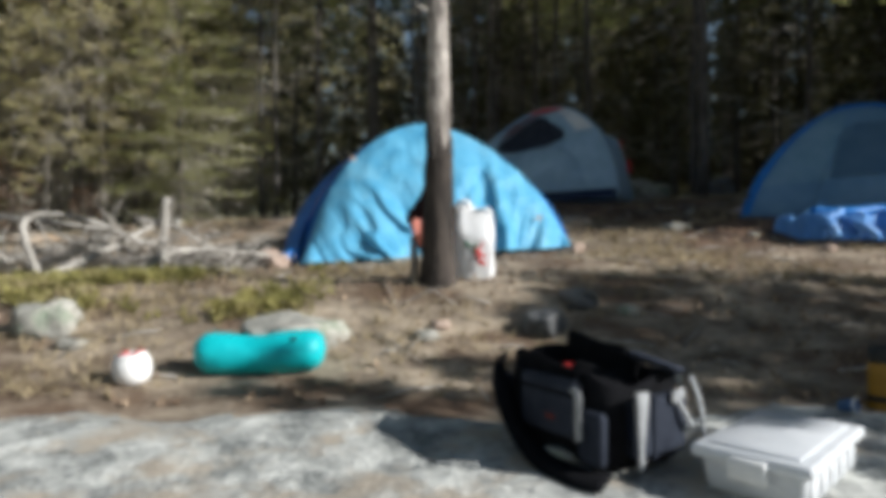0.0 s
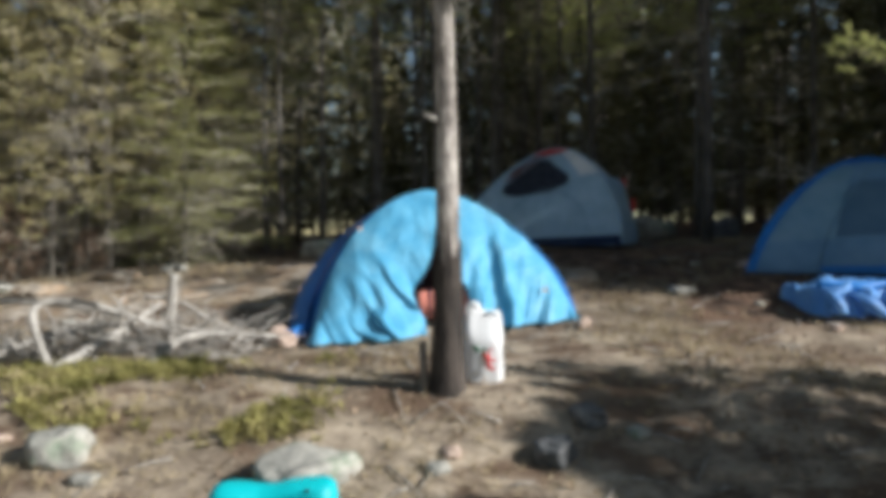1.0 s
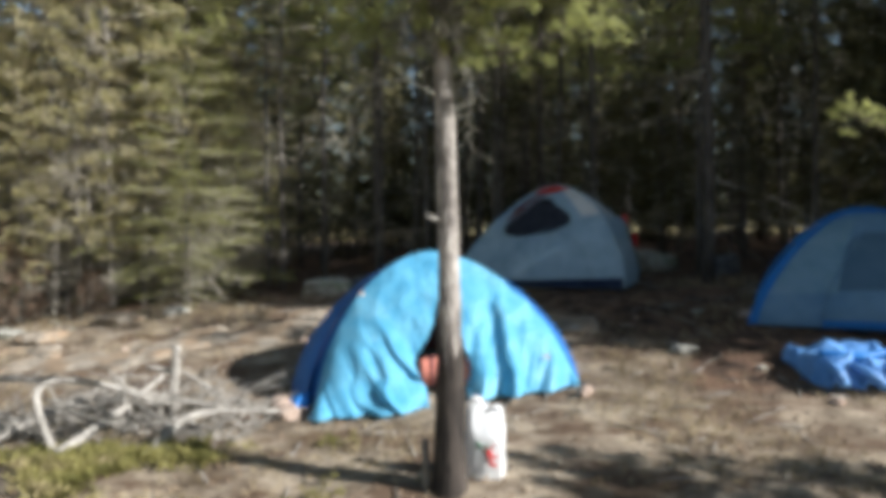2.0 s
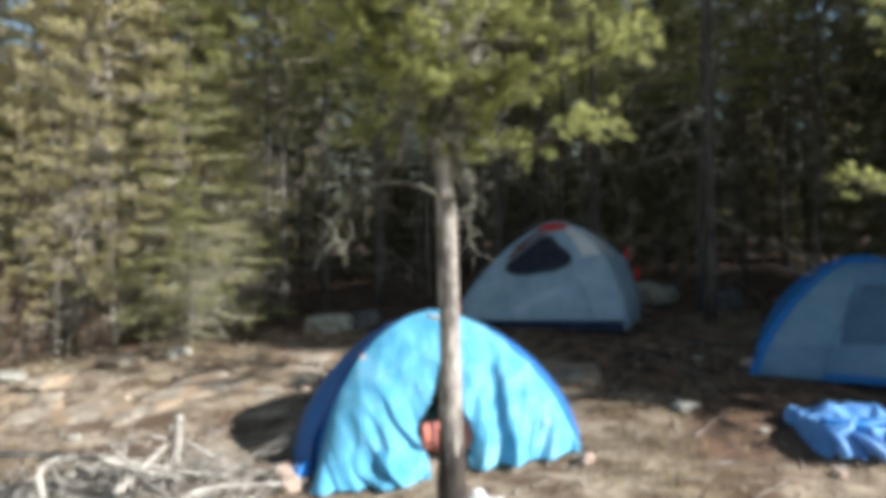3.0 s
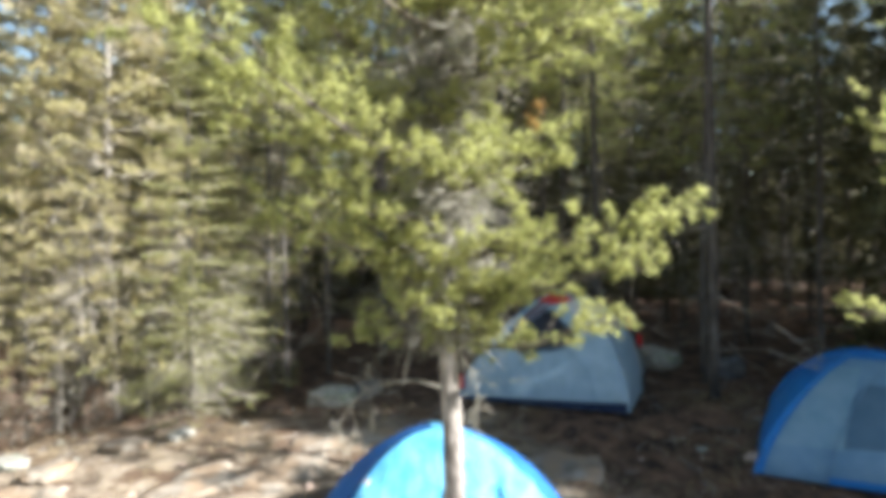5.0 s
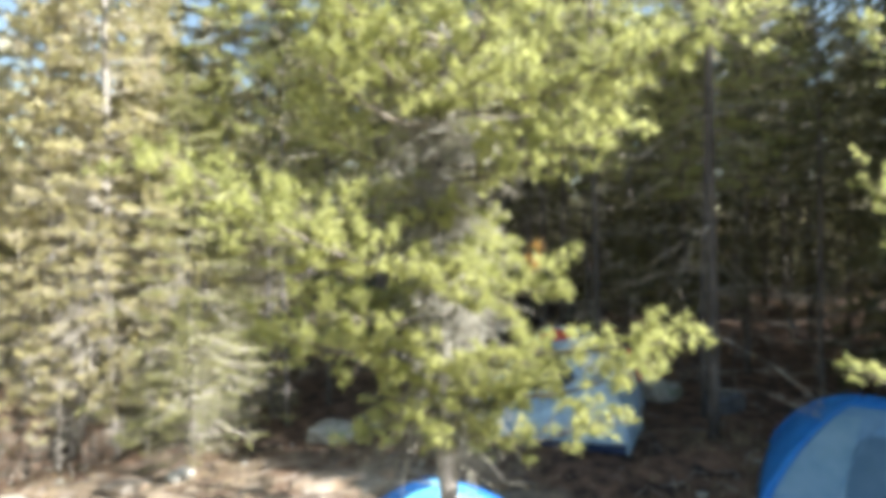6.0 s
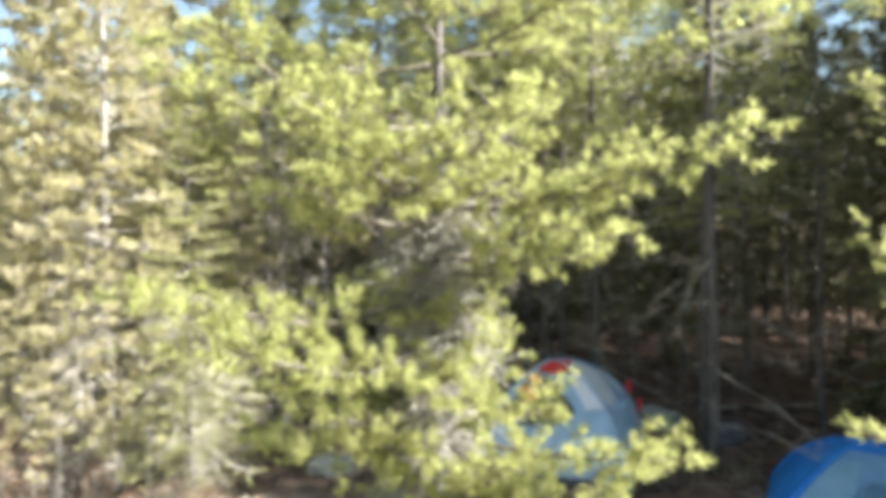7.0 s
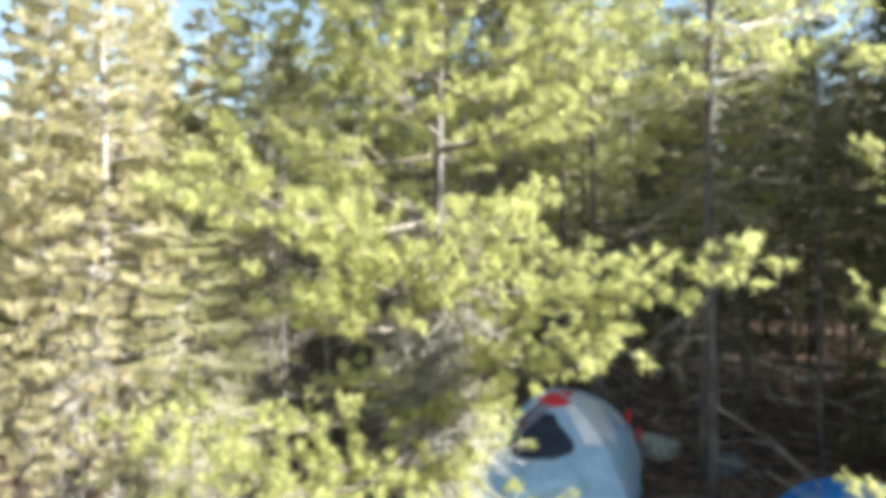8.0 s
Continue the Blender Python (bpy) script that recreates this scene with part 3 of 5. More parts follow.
# trees that line the clearing
for kind, x, y, size in (
        ("edge_tall", -4.88, 9.08, 9.5), ("pole", -5.72, 9.0, 8.5), ("snag", -5.5, 8.8, 2.3), ("snag", -5.18, 8.85, 2.6), ("spruce_pole", -2.62, 9.9, 7.0),
        ("edge_fir", -4.0, 9.5, 5.6), ("edge_fir", -3.85, 9.9, 4.6), ("edge_fir", -6.6, 9.3, 3.6), ("edge_fir", -4.5, 10.3, 6.4), ("edge_fir", -3.75, 9.05, 2.4),
        ("edge_pine", -5.35, 9.6, 7.0), ("edge_pine", -6.15, 9.3, 7.8), ("edge_pine", -6.9, 9.0, 7.2), ("edge_pine", -6.5, 10.4, 8.8), ("edge_pine", -3.6, 10.6, 7.6),
        ("edge_pine", -5.0, 10.8, 8.4), ("edge_pine", -7.6, 9.8, 7.8), ("edge_pine", -5.8, 10.4, 8.2), ("edge_pine", -4.1, 11.0, 8.2), ("edge_pine", -5.15, 8.95, 5.2),
        ("edge_pine", -4.5, 9.3, 5.6), ("edge_pine", -8.4, 9.5, 7.0), ("edge_pine", -5.95, 8.75, 4.4), ("edge_pine", -4.6, 9.8, 7.4),
        ("edge_pine", -5.6, 9.2, 6.4), ("sunny", -2.15, 10.9, 8.6), ("sunny", -1.3, 11.4, 9.2), ("sunny", -3.0, 10.5, 8.2), ("crowned", -0.4, 11.6, 9.0),
        ("rusty", -6.35, 8.55, 1.35), ("rusty", -5.95, 8.7, 1.1), ("rusty", -6.8, 8.4, 1.5), ("rusty", -5.0, 8.8, 0.6),
        ("sunny", 4.3, 10.6, 7.0), ("sunny", 5.3, 11.4, 8.2), ("sunny", 1.8, 12.3, 10.8), ("sunny", 2.4, 10.5, 10.2), ("crowned", 1.0, 12.4, 10.2), ("sunny", 0.9, 11.8, 10.0),
        ("sunny", 3.48, 8.55, 11.6), ("spruce_pole", 3.68, 9.3, 9.0), ("spruce_pole", 5.6, 9.6, 7.2),
        ("spruce_pole", 6.4, 9.2, 7.2), ("spruce", 6.3, 8.7, 7.2), ("spruce_pole", -0.2, 12.2, 9.5), ("spruce", 0.6, 12.7, 9.5), ("spruce_pole", -1.3, 12.0, 10), ("spruce_pole", 2.2, 12.4, 10)):
    planted.append((x, y))
    plant(kind, x, y, tall=size)
# the wood behind, left and right
n_tree = 0
while n_tree < 135:
    x, y = rt.uniform(-22, 22), rt.uniform(8.8, 26)
    edge = 11.6 if x < -2 else 12.0 if x < 3.4 else 9.0
    if y < edge or abs(x) > 0.8 * y + 2.5 or not spot(x, y, 0.7 if x > -2.5 else 1.1):
        continue
    r = rt.random()
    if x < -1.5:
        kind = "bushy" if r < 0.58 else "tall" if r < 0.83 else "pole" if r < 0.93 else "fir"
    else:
        # this side of the wood takes the kinds coloured for shade
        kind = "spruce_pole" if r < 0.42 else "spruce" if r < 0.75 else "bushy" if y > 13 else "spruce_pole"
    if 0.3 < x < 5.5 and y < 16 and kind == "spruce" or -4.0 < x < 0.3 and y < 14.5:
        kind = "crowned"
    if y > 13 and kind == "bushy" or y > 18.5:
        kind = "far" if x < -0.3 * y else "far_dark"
    if x > 4.5 and y < 14.5:
        plant(kind, x, y, tall=rt.uniform(6.5, 8.5))
    else:
        plant(kind, x, y, rt.uniform(0.68, 1.0) if x < 2 else rt.uniform(0.75, 0.98))
    n_tree += 1
# dense far rows that close the wood
for row in range(2):
    for k in range(26):
        y = 25 + 2.6 * row + rt.uniform(-0.8, 0.8)
        if row == 0:
            plant("far" if k < 12 else "far_dark", (k - 12.2) * 1.6 + rt.uniform(-0.4, 0.4), 22.5 + rt.uniform(-1, 1), tall=rt.uniform(3, 4.5))
        plant("far" if k < 12 else "far_dark", (k - 12.5 + 0.5 * (row % 2)) * 1.75 + rt.uniform(-0.4, 0.4), y, tall=rt.uniform(7.0, 10.5))
for k in range(16):
    plant("far" if k < 10 else "far_dark", -10.5 + 0.66 * k + rt.uniform(-0.2, 0.2), 16.5 + rt.uniform(-1.2, 1.2), tall=rt.uniform(2.0, 3.2))
for k in range(16):
    plant("spruce_pole", rt.uniform(2.9, 8.2), rt.uniform(9.6, 13.5), tall=rt.uniform(1.6, 3.6))
for k in range(23):
    plant("far_dark", -1.6 + 0.62 * k + rt.uniform(-0.2, 0.2), 17.2 + rt.uniform(-1.2, 1.2), tall=rt.uniform(2.0, 3.0))
# trees added mostly out of view, beyond the sunny side, to shade the clearing
for kind, x, y, size in (
        ("bushy", 7.2, 5.0, 0.9), ("bushy", 8.2, 6.0, 1.0), ("bushy", 7.4, 6.4, 1.0), ("bushy", 8.8, 4.7, 1.0), ("bushy", 9.3, 6.9, 1.1), ("tall", 8.0, 7.3, 0.75), ("bushy", 7.3, 7.5, 1.0), ("tall", 7.8, 5.5, 0.7), ("bushy", 6.9, 5.3, 0.8), ("tall", 7.6, 6.6, 0.78), ("tall", 7.2, 8.0, 0.84), ("bushy", 8.0, 7.0, 1.0), ("tall", 8.4, 7.6, 0.84), ("bushy", 8.3, 4.6, 0.8),
        ("tall", 8.6, 5.4, 0.8), ("tall", 10.0, 5.6, 0.8), ("tall", 10.6, 7.6, 0.75), ("tall", 9.6, 8.4, 0.85), ("bushy", 8.6, 8.3, 1.1), ("tall", 11.4, 8.8, 0.74), ("tall", 12.4, 7.9, 0.74), ("bushy", 10.5, 9.7, 1.05), ("tall", 9.0, 7.6, 0.85),
        ("far", 12, 10.5, 1.0), ("far", 14, 9.5, 1.0), ("far", 13.5, 11.5, 1.0), ("far", 15.5, 11, 1.0), ("far", 15, 13, 1.0), ("far", 17, 12.5, 1.0), ("far", 16.5, 10, 1.0), ("far", 18, 14.5, 1.0), ("far", 13, 7, 0.9), ("far", 15, 8, 0.9),
        ("far_dark", 9.8, 6.6, 0.92), ("far_dark", 11.2, 6.4, 0.95), ("far_dark", 10.4, 8.9, 0.95), ("far_dark", 11.8, 9.6, 1.0), ("far_dark", 9.4, 9.6, 0.9), ("far_dark", 10.8, 10.6, 0.95), ("far_dark", 8.8, 10.6, 0.9),
        ("far_dark", 6.5, 7.7, 0.8), ("far_dark", 7.0, 8.5, 0.85), ("far_dark", 6.8, 9.2, 0.8), ("far_dark", 7.7, 9.7, 0.85),
        ("far", 10.5, 13, 1.0), ("far", 12, 14, 1.0), ("far", 13, 16, 1.0), ("far", 11.5, 11.8, 0.9)):
    plant(kind, x, y, size)
# low unseen trees placed to shade the near ground and the box lid
for kind, x, y, high in (("bushy", 5.2, 1.7, 3.2), ("bushy", 5.9, 1.1, 3.7), ("bushy", 6.5, 1.6, 4.1), ("fir", 4.4, 1.4, 2.35), ("fir", 3.9, 2.0, 1.5), ("bushy", 4.9, 0.85, 3.2), ("bushy", 7.2, 0.7, 4.5), ("fir", 3.3, 2.3, 1.2), ("bushy", 6.3, 2.3, 3.0), ("fir", 5.4, 2.25, 3.4), ("fir", 3.5, 0.92, 2.75)):
    plant(kind, x, y, tall=high)
for x, y in ((-9, 4), (-10, 6.5), (-8.5, 1.5), (-11, 0), (-9.5, -6), (-5, -13), (3, -15), (-13, -10)):
    plant("tall", x, y, 1.0)


# ---- the pine in the clearing ----
def tufted_boughs(ob, tips, on, rng):
    """Upturned boughs from a stem to the given tips, with clumps of needle tufts on their side shoots."""
    wood, cs, ws = [], [], []
    for tx, ty, tz, sz in tips:
        s = on(sz)
        e = np.array((tx, ty, tz)) + (on(tz) * (1, 1, 0))
        ln = np.linalg.norm(e - s)
        m = s + (e - s) * 0.5 + np.array((0, 0, -0.08 * ln)) + rng.normal(0, 0.03, 3)
        p = smooth_path([s, m, e], 8)
        wood.append(tube(p, [0.007 + 0.009 * ln, 0.005 + 0.004 * ln, 0.003], 5))
        fwd = (e - m) / np.linalg.norm(e - m)
        side = np.cross(fwd, (0, 0, 1.0))
        side /= np.linalg.norm(side) + 1e-9
        for k in range(int(8 + 22 * ln)):
            g = rng.uniform(0.34 if ln > 0.65 else 0.12, 1.0)
            b = p[min(8, int(g * 8.5))] + rng.normal(0, 0.01, 3)
            tl = rng.uniform(0.08, 0.36) * (1.25 - 0.5 * g) * min(1, ln + 0.35)
            d = fwd * 0.6 + side * rng.choice((-1, 1)) * rng.uniform(0.3, 1) + np.array((0, 0, rng.uniform(-0.35, 0.65)))
            d /= np.linalg.norm(d)
            q = b + d * tl
            wood.append(tube([b, q], [0.004, 0.002], 3))
            for h in (-0.06, -0.025, 0.0, 0.02):
                cs.append(q + d * h + rng.normal(0, 0.011, 3))
                ws.append(d * 0.6 + np.array((0, 0, 0.15)))
        for h in (0, 1, 1):
            cs.append(p[8 - h] + rng.normal(0, 0.02, 3))
            ws.append(fwd * 0.7)
    part("bough_wood", mesh("bough_wood", *join(wood), "bough_bark"), ob)["kind"] = "stuff"
    part("crown", mesh("crown", *blades(cs, ws, 18, 0.05, 0.008, 0.7, rng), "needles", False), ob, "bright yellow-green needle tufts")


def camp_pine(at):
    """A jack pine: dark rough foot, pale trunk, dead twigs, and an open crown of upturned boughs with bottle-brush tufts."""
    rng = np.random.default_rng(5)
    ob = thing("camp_pine", "slender jack pine with dark foot and bright green tufted crown", "tree", at)
    H = 7.6

    def on(z):
        return np.array((0.018 * math.sin(z * 1.3) - 0.012 * z * (z < 3) - 0.036 * (z >= 3), 0.02 * math.sin(z * 0.8 + 1) - 0.03 * z / 4, z))
    low = [on(z) for z in np.linspace(-0.12, 0.82, 11)]
    fv, ff = tube(low, [0.122, 0.103, 0.092, 0.085, 0.081, 0.0785], 14, rng, 0.07)
    fv = [(v[0], v[1], v[2] + (0.16 * math.sin(7 * math.atan2(v[1], v[0])) - 0.9 * v[0] if v[2] > 0.75 else 0.0)) for v in fv]
    part("trunk_foot", mesh("trunk_foot", fv, [list(f) for f in ff], "black_bark"), ob, "blackened flaky bark at the foot")
    up = [on(z) for z in np.linspace(0.36, 2.62, 17)]
    part("trunk", mesh("trunk", *tube(up, [0.077, 0.064, 0.056, 0.05], 12, rng, 0.05), "bark"), ob, "pale grey-brown scaly bark")
    up = [on(z) for z in np.linspace(2.6, H, 24)]
    part("leader", mesh("leader", *tube(up, [0.049, 0.034, 0.022, 0.013, 0.005], 10, rng, 0.05), "dark_bark"), ob, "dark upper stem inside the crown")
    stub = on(1.52)
    part("branch_stub", mesh("branch_stub", *tube([stub, stub + (-0.09, -0.05, 0.015), stub + (-0.125, -0.07, 0.03)], [0.016, 0.013, 0.010], 7), "dead"), ob, "broken dead branch stub")

    dead, main = [], rng

    def dead_branch(pts, r):
        p = smooth_path(pts, 8)
        dead.append(tube(p, [r, r * 0.7, r * 0.3], 5))
        for i in range(3, 9):
            for _ in range(5):
                e = p[i] + rng.normal(0, 0.085, 3) + (0, 0, -0.06)
                dead.append(tube([p[i], (p[i] + e) / 2 + rng.normal(0, 0.015, 3), e], [r * 0.35, r * 0.25, 0.0015], 4))
    dead_branch([on(2.2), on(2.2) + (-0.2, -0.1, 0.08), on(2.2) + (-0.45, -0.15, 0.04), on(2.2) + (-0.6, -0.15, -0.14), on(2.2) + (-0.55, -0.15, -0.3)], 0.006)
    dead_branch([on(2.35), on(2.35) + (0.12, -0.12, 0.0), on(2.35) + (0.15, -0.15, -0.15), on(2.35) + (0.13, -0.15, -0.36)], 0.0045)
    dead_branch([on(2.45), on(2.45) + (-0.2, 0.1, 0.05), on(2.45) + (-0.42, 0.1, -0.08), on(2.45) + (-0.5, 0.15, -0.25)], 0.005)
    twig_rng = np.random.default_rng(55)
    for k in range(300):
        rng = main if k < 130 else twig_rng
        z = 2.5 + 2.2 * rng.uniform(0, 1)
        a = rng.uniform(0, 6.283)
        if k >= 130:
            z, a = 2.6 + 0.75 * (z - 2.52), 0.3 - 0.55 * a
        ln = rng.uniform(0.15, 0.5)
        s = on(z)
        d = np.array((math.cos(a), math.sin(a), rng.uniform(-0.5, 0.3)))
        m = s + d * ln * 0.5 + rng.normal(0, 0.05, 3)
        e = s + d * ln + (0, 0, -0.15 * ln)
        dead.append(tube(smooth_path([s, s + (m - s) * 0.5 + rng.normal(0, 0.03, 3), m, e], 6), [0.006, 0.0045, 0.0015], 4))
        for _ in range(7):
            q = m + rng.normal(0, 0.11, 3) + (0, 0, -0.05)
            dead.append(tube([m, (m + q) / 2 + rng.normal(0, 0.02, 3), q], [0.004, 0.003, 0.0015], 3))
    rng = main
    part("dead_wood", mesh("dead_wood", *join(dead), "lichen_twig"), ob, "pale lichen-grey leafless twigs")["kind"] = "stuff"

    # boughs: the tips of the long ones, from the foot of the tree
    tips = [(0.98, -0.82, 3.14), (0.95, -0.5, 2.95), (0.84, -0.1, 2.6), (0.36, -1.08, 3.45), (0.25, -0.65, 3.05), (-0.2, -0.6, 2.72), (-0.8, -0.5, 3.12), (-0.6, -0.65, 3.25),
            (-1.08, -1.0, 3.9), (-0.7, -1.35, 3.72), (-0.66, -0.95, 3.6), (-0.52, -0.95, 4.3), (-0.5, -1.0, 4.58), (-0.74, -1.24, 4.8), (-0.36, -0.85, 4.45), (0.75, -0.75, 4.35),
            (1.2, -0.9, 4.48), (0.8, -0.52, 4.08), (0.6, -0.7, 4.0), (0.24, -0.95, 4.6), (-1.0, -0.8, 4.75)]
    tips = [(x, y, z, z - 0.04 - 0.06 * math.hypot(x, y)) for x, y, z in tips] + [(-0.55, -0.2, 4.95, 3.95)]
    for w, ln in enumerate((0.42, 0.5, 0.58, 0.72, 0.88, 0.95, 1.0, 0.95, 0.85, 0.75, 0.62, 0.5, 0.34)):
        for k in range(4 if w < 7 else 5):
            z = 2.42 + 0.38 * w + rng.uniform(-0.06, 0.06)
            a = k * 1.2566 + w * 0.8 + rng.uniform(-0.35, 0.35)
            l2 = ln * rng.uniform(0.7, 1.12) * (0.5 if math.cos(a) > 0.15 and z < 3.95 else 1)
            if w == 0 and math.cos(a) < 0.2 or math.sin(a) < -0.25 and z < 4.8:
                continue
            tips.append((math.cos(a) * l2, math.sin(a) * l2, z + l2 * rng.uniform(0.1, 0.4), z))
    for k in range(34):
        z, a, l2 = 2.45 + 2.3 * k / 34, rng.uniform(0, 6.283), rng.uniform(0.25, 0.5)
        tips.append((math.cos(a) * l2, math.sin(a) * l2, z + l2 * rng.uniform(-0.1, 0.5), z))
    tufted_boughs(ob, tips, on, rng)
    return ob


pine = camp_pine(pose(-0.03, 3.55, gz(-0.03, 3.55)))
rng = np.random.default_rng(77)
brown = [np.array((0.32, -1.1, 3.5)) + rng.normal(0, 0.016, 3) for _ in range(3)]
part("browned_tuft", mesh("browned_tuft", *blades(brown, [(0.3, -0.4, 0.5)] * 3, 20, 0.045, 0.0085, 0.6, rng), "brown_needles", False), pine, "dead orange-brown needle tuft")


def edge_pine(at):
    """A pine beside the crumpled fly, whose boughs reach over the clearing."""
    rng = np.random.default_rng(9)
    ob = thing("edge_pine", "slim pine with a few sunlit tufted boughs", "tree", at)

    def on(z):
        return np.array((0.02 * math.sin(z), 0.02 * math.cos(z * 1.2), z))
    part("trunk", mesh("trunk", *tube([on(z) for z in np.linspace(-0.1, 7.5, 24)], [0.07, 0.06, 0.045, 0.03, 0.008], 9, rng, 0.06), "thin_bark"), ob)
    tips = [(-1.36, -0.15, 3.75, 3.2), (-1.02, -0.2, 3.25, 2.8), (-1.3, 0.0, 2.15, 1.9), (-1.25, -0.2, 4.9, 4.3), (-1.3, 0.1, 5.8, 5.2)]
    for k in range(18):
        z, a = rng.uniform(3.4, 7.2), rng.uniform(0, 6.283)
        ln = rng.uniform(0.4, 0.9) * (1 - (z - 3.2) / 5)
        tips.append((math.cos(a) * ln, math.sin(a) * ln, z + 0.4 * ln, z))
    tufted_boughs(ob, tips, on, rng)
    return ob


edge_pine(pose(4.6, 5.25, gz(4.6, 5.25)))


# ---- tents ----
def arch(u, power=1.72):
    """The half-width and height, as shares, of a tent's arch: u runs 0 at one foot, 1 at the other."""
    a = math.pi * u
    c, s = math.cos(a), math.sin(a)
    return -math.copysign(abs(c) ** (2 / power), c), abs(s) ** (2 / power)


def blue_tent(at):
    ob = thing("blue_tent", "blue dome tent with a sky-blue tarp draped over its front", "tent", at)
    H, W, BACK = 1.165, 1.09, 0.62
    # body: arches from the front to the low back
    n, m = 36, 20
    vs = []
    for j in range(m + 1):
        v = j / m
        y = 0.12 + 1.75 * v
        k = (1 - v ** 2.2) ** 0.62 if v < 1 else 0.0
        w = 1.03 + 0.16 * math.sin(math.pi * min(1, v * 1.5)) ** 0.8 - 0.4 * v ** 3
        for i in range(n + 1):
            x, z = arch(i / n)
            vs.append((x * W * w, y + BACK * z * (1 - v), max(0.0, z * H * k) + 0.012 * noise.noise((x * 4, y * 4, z * 4))))
    fs = [[j * (n + 1) + i, j * (n + 1) + i + 1, (j + 1) * (n + 1) + i + 1, (j + 1) * (n + 1) + i] for j in range(m) for i in range(n)]
    part("body", mesh("body", vs, fs, "tent_blue"), ob, "deep blue nylon tent body")
    # inner lining and floor, seen dark through the door
    vs = []
    for j in range(9):
        v = j / 8
        for i in range(n + 1):
            x, z = arch(i / n)
            vs.append((x * W * 0.88, 0.24 + 1.1 * v + BACK * z * (1 - v), z * H * 0.87 * (1 - v ** 2.4) ** 0.6))
    fs = [[j * (n + 1) + i, j * (n + 1) + i + 1, (j + 1) * (n + 1) + i + 1, (j + 1) * (n + 1) + i] for j in range(8) for i in range(n)]
    part("lining", mesh("lining", vs, fs, "maroon"), ob, "dark red inner lining")
    bm = box_bm(2 * W * 0.93, 1.5, 0.02, 0.004)
    part("groundsheet", from_bm("groundsheet", bm, "navy"), ob, at=pose(0, 0.9, -0.005))
    # the two poles
    for y, k in ((0.13, 1.012), (0.9, 0.93)):
        p = [(arch(i / 28)[0] * W * k, y + BACK * arch(i / 28)[1] * (1 if y < 0.5 else 0.55), arch(i / 28)[1] * H * k) for i in range(29)]
        part("pole", mesh("pole", *tube(p, [0.006], 6), "navy"), ob)

    # the tarp: a draped front with a parted door, and a strip over the top
    rng = np.random.default_rng(3)
    nu, nv = 220, 84
    vs, idx = [], {}

    def drape(u, v):
        ax, az = arch(u)
        x, z = ax * W * (0.95 + 0.03 * (1 - v) if ax < 0 else 1.02), az * H * 1.015
        zz = z * v
        fx = x * (1.0 + 0.03 * (1 - v) * abs(ax))
        y = 0.10 + BACK * az * v - 0.22 * (1 - v) * az ** 0.5 - 0.05 * math.sin(math.pi * v) * az
        y -= 0.26 * (1 - v) ** 1.2 * max(0.0, -ax) ** 1.2
        # folds hang from the arch and run towards the feet
        lean = zz * 1.1 * math.copysign(min(1, abs(fx) * 2), fx)
        q = (fx - 0.45 * lean) * 5.5
        f = 2.2 * noise.noise((q, zz * 0.9, 4.0)) + 1.3 * noise.noise((q * 2.1, zz * 1.6, 8.0)) + 0.5 * noise.noise((q * 4.3, zz * 3, 2.0))
        y -= 0.045 * f * (1 - v) ** 1.35 * (0.3 + 0.7 * min(1, az * 1.4))
        y += 0.012 * noise.noise((fx * 5, zz * 5, 9.0))
        # creases: pulled towards the door and bunched beside it
        near = math.exp(-((fx + 0.42) / 0.24) ** 2) * max(0.0, 1 - zz / 0.62)
        w = (fx * 4.8 + zz * 2.4 + 0.8 * noise.noise((fx * 4, zz * 4, 1.0))) % 1.0
        y -= near * (0.02 + 0.15 * (w / 0.28 if w < 0.28 else (1 - w) / 0.72))
        # a deep valley and a proud fold on the other side of the door
        y += 0.08 * math.exp(-((fx - 0.40 - 0.12 * zz) / 0.08) ** 2) * math.exp(-((zz - 0.4) / 0.4) ** 2)
        y -= 0.11 * math.exp(-((fx - 0.53 - 0.05 * zz) / 0.07) ** 2) * max(0.0, 1 - zz / 0.9)
        y -= 0.022 * (1 - abs(noise.noise((fx * 3.0 - zz * 2, zz * 3.5 + fx, 3.0))) * 2.2) * az
        y -= 0.005 * (1 - abs(noise.noise((fx * 8 + zz * 3, zz * 6 - fx * 4, 5.0))) * 2.2) * az
        return fx, y, zz + 0.012 * noise.noise((fx * 3.1, 2.2, 0.4)) * (1 - v)
    cells = []
    for j in range(nv + 1):
        for i in range(nu + 1):
            u = 0.0006 + 0.9988 * i / nu
            vs.append(drape(u, j / nv))
    for j in range(nv):
        for i in range(nu):
            q = [j * (nu + 1) + i, j * (nu + 1) + i + 1, (j + 1) * (nu + 1) + i + 1, (j + 1) * (nu + 1) + i]
            c = np.mean([vs[k] for k in q], 0)
            # the parting: a slanting triangular gap with a gathered left edge
            lo, hi = -0.17 - 0.13 * math.exp(-((c[2] - 0.32) / 0.15) ** 2), 0.15 + 0.12 * math.exp(-((c[2] - 0.3) / 0.16) ** 2)
            f = max(0.0, c[2]) / 0.86
            if f < 1:
                mid = 0.07
                l2, h2 = lo + (mid - lo) * f ** 1.8, hi + (mid - hi) * f ** 1.2
                if l2 < c[0] < h2:
                    continue
            cells.append(q)
    tarp = part("tarp", mesh("tarp", vs, cells, "tarp"), ob, "sky-blue tarp hung in folds with a parted door")
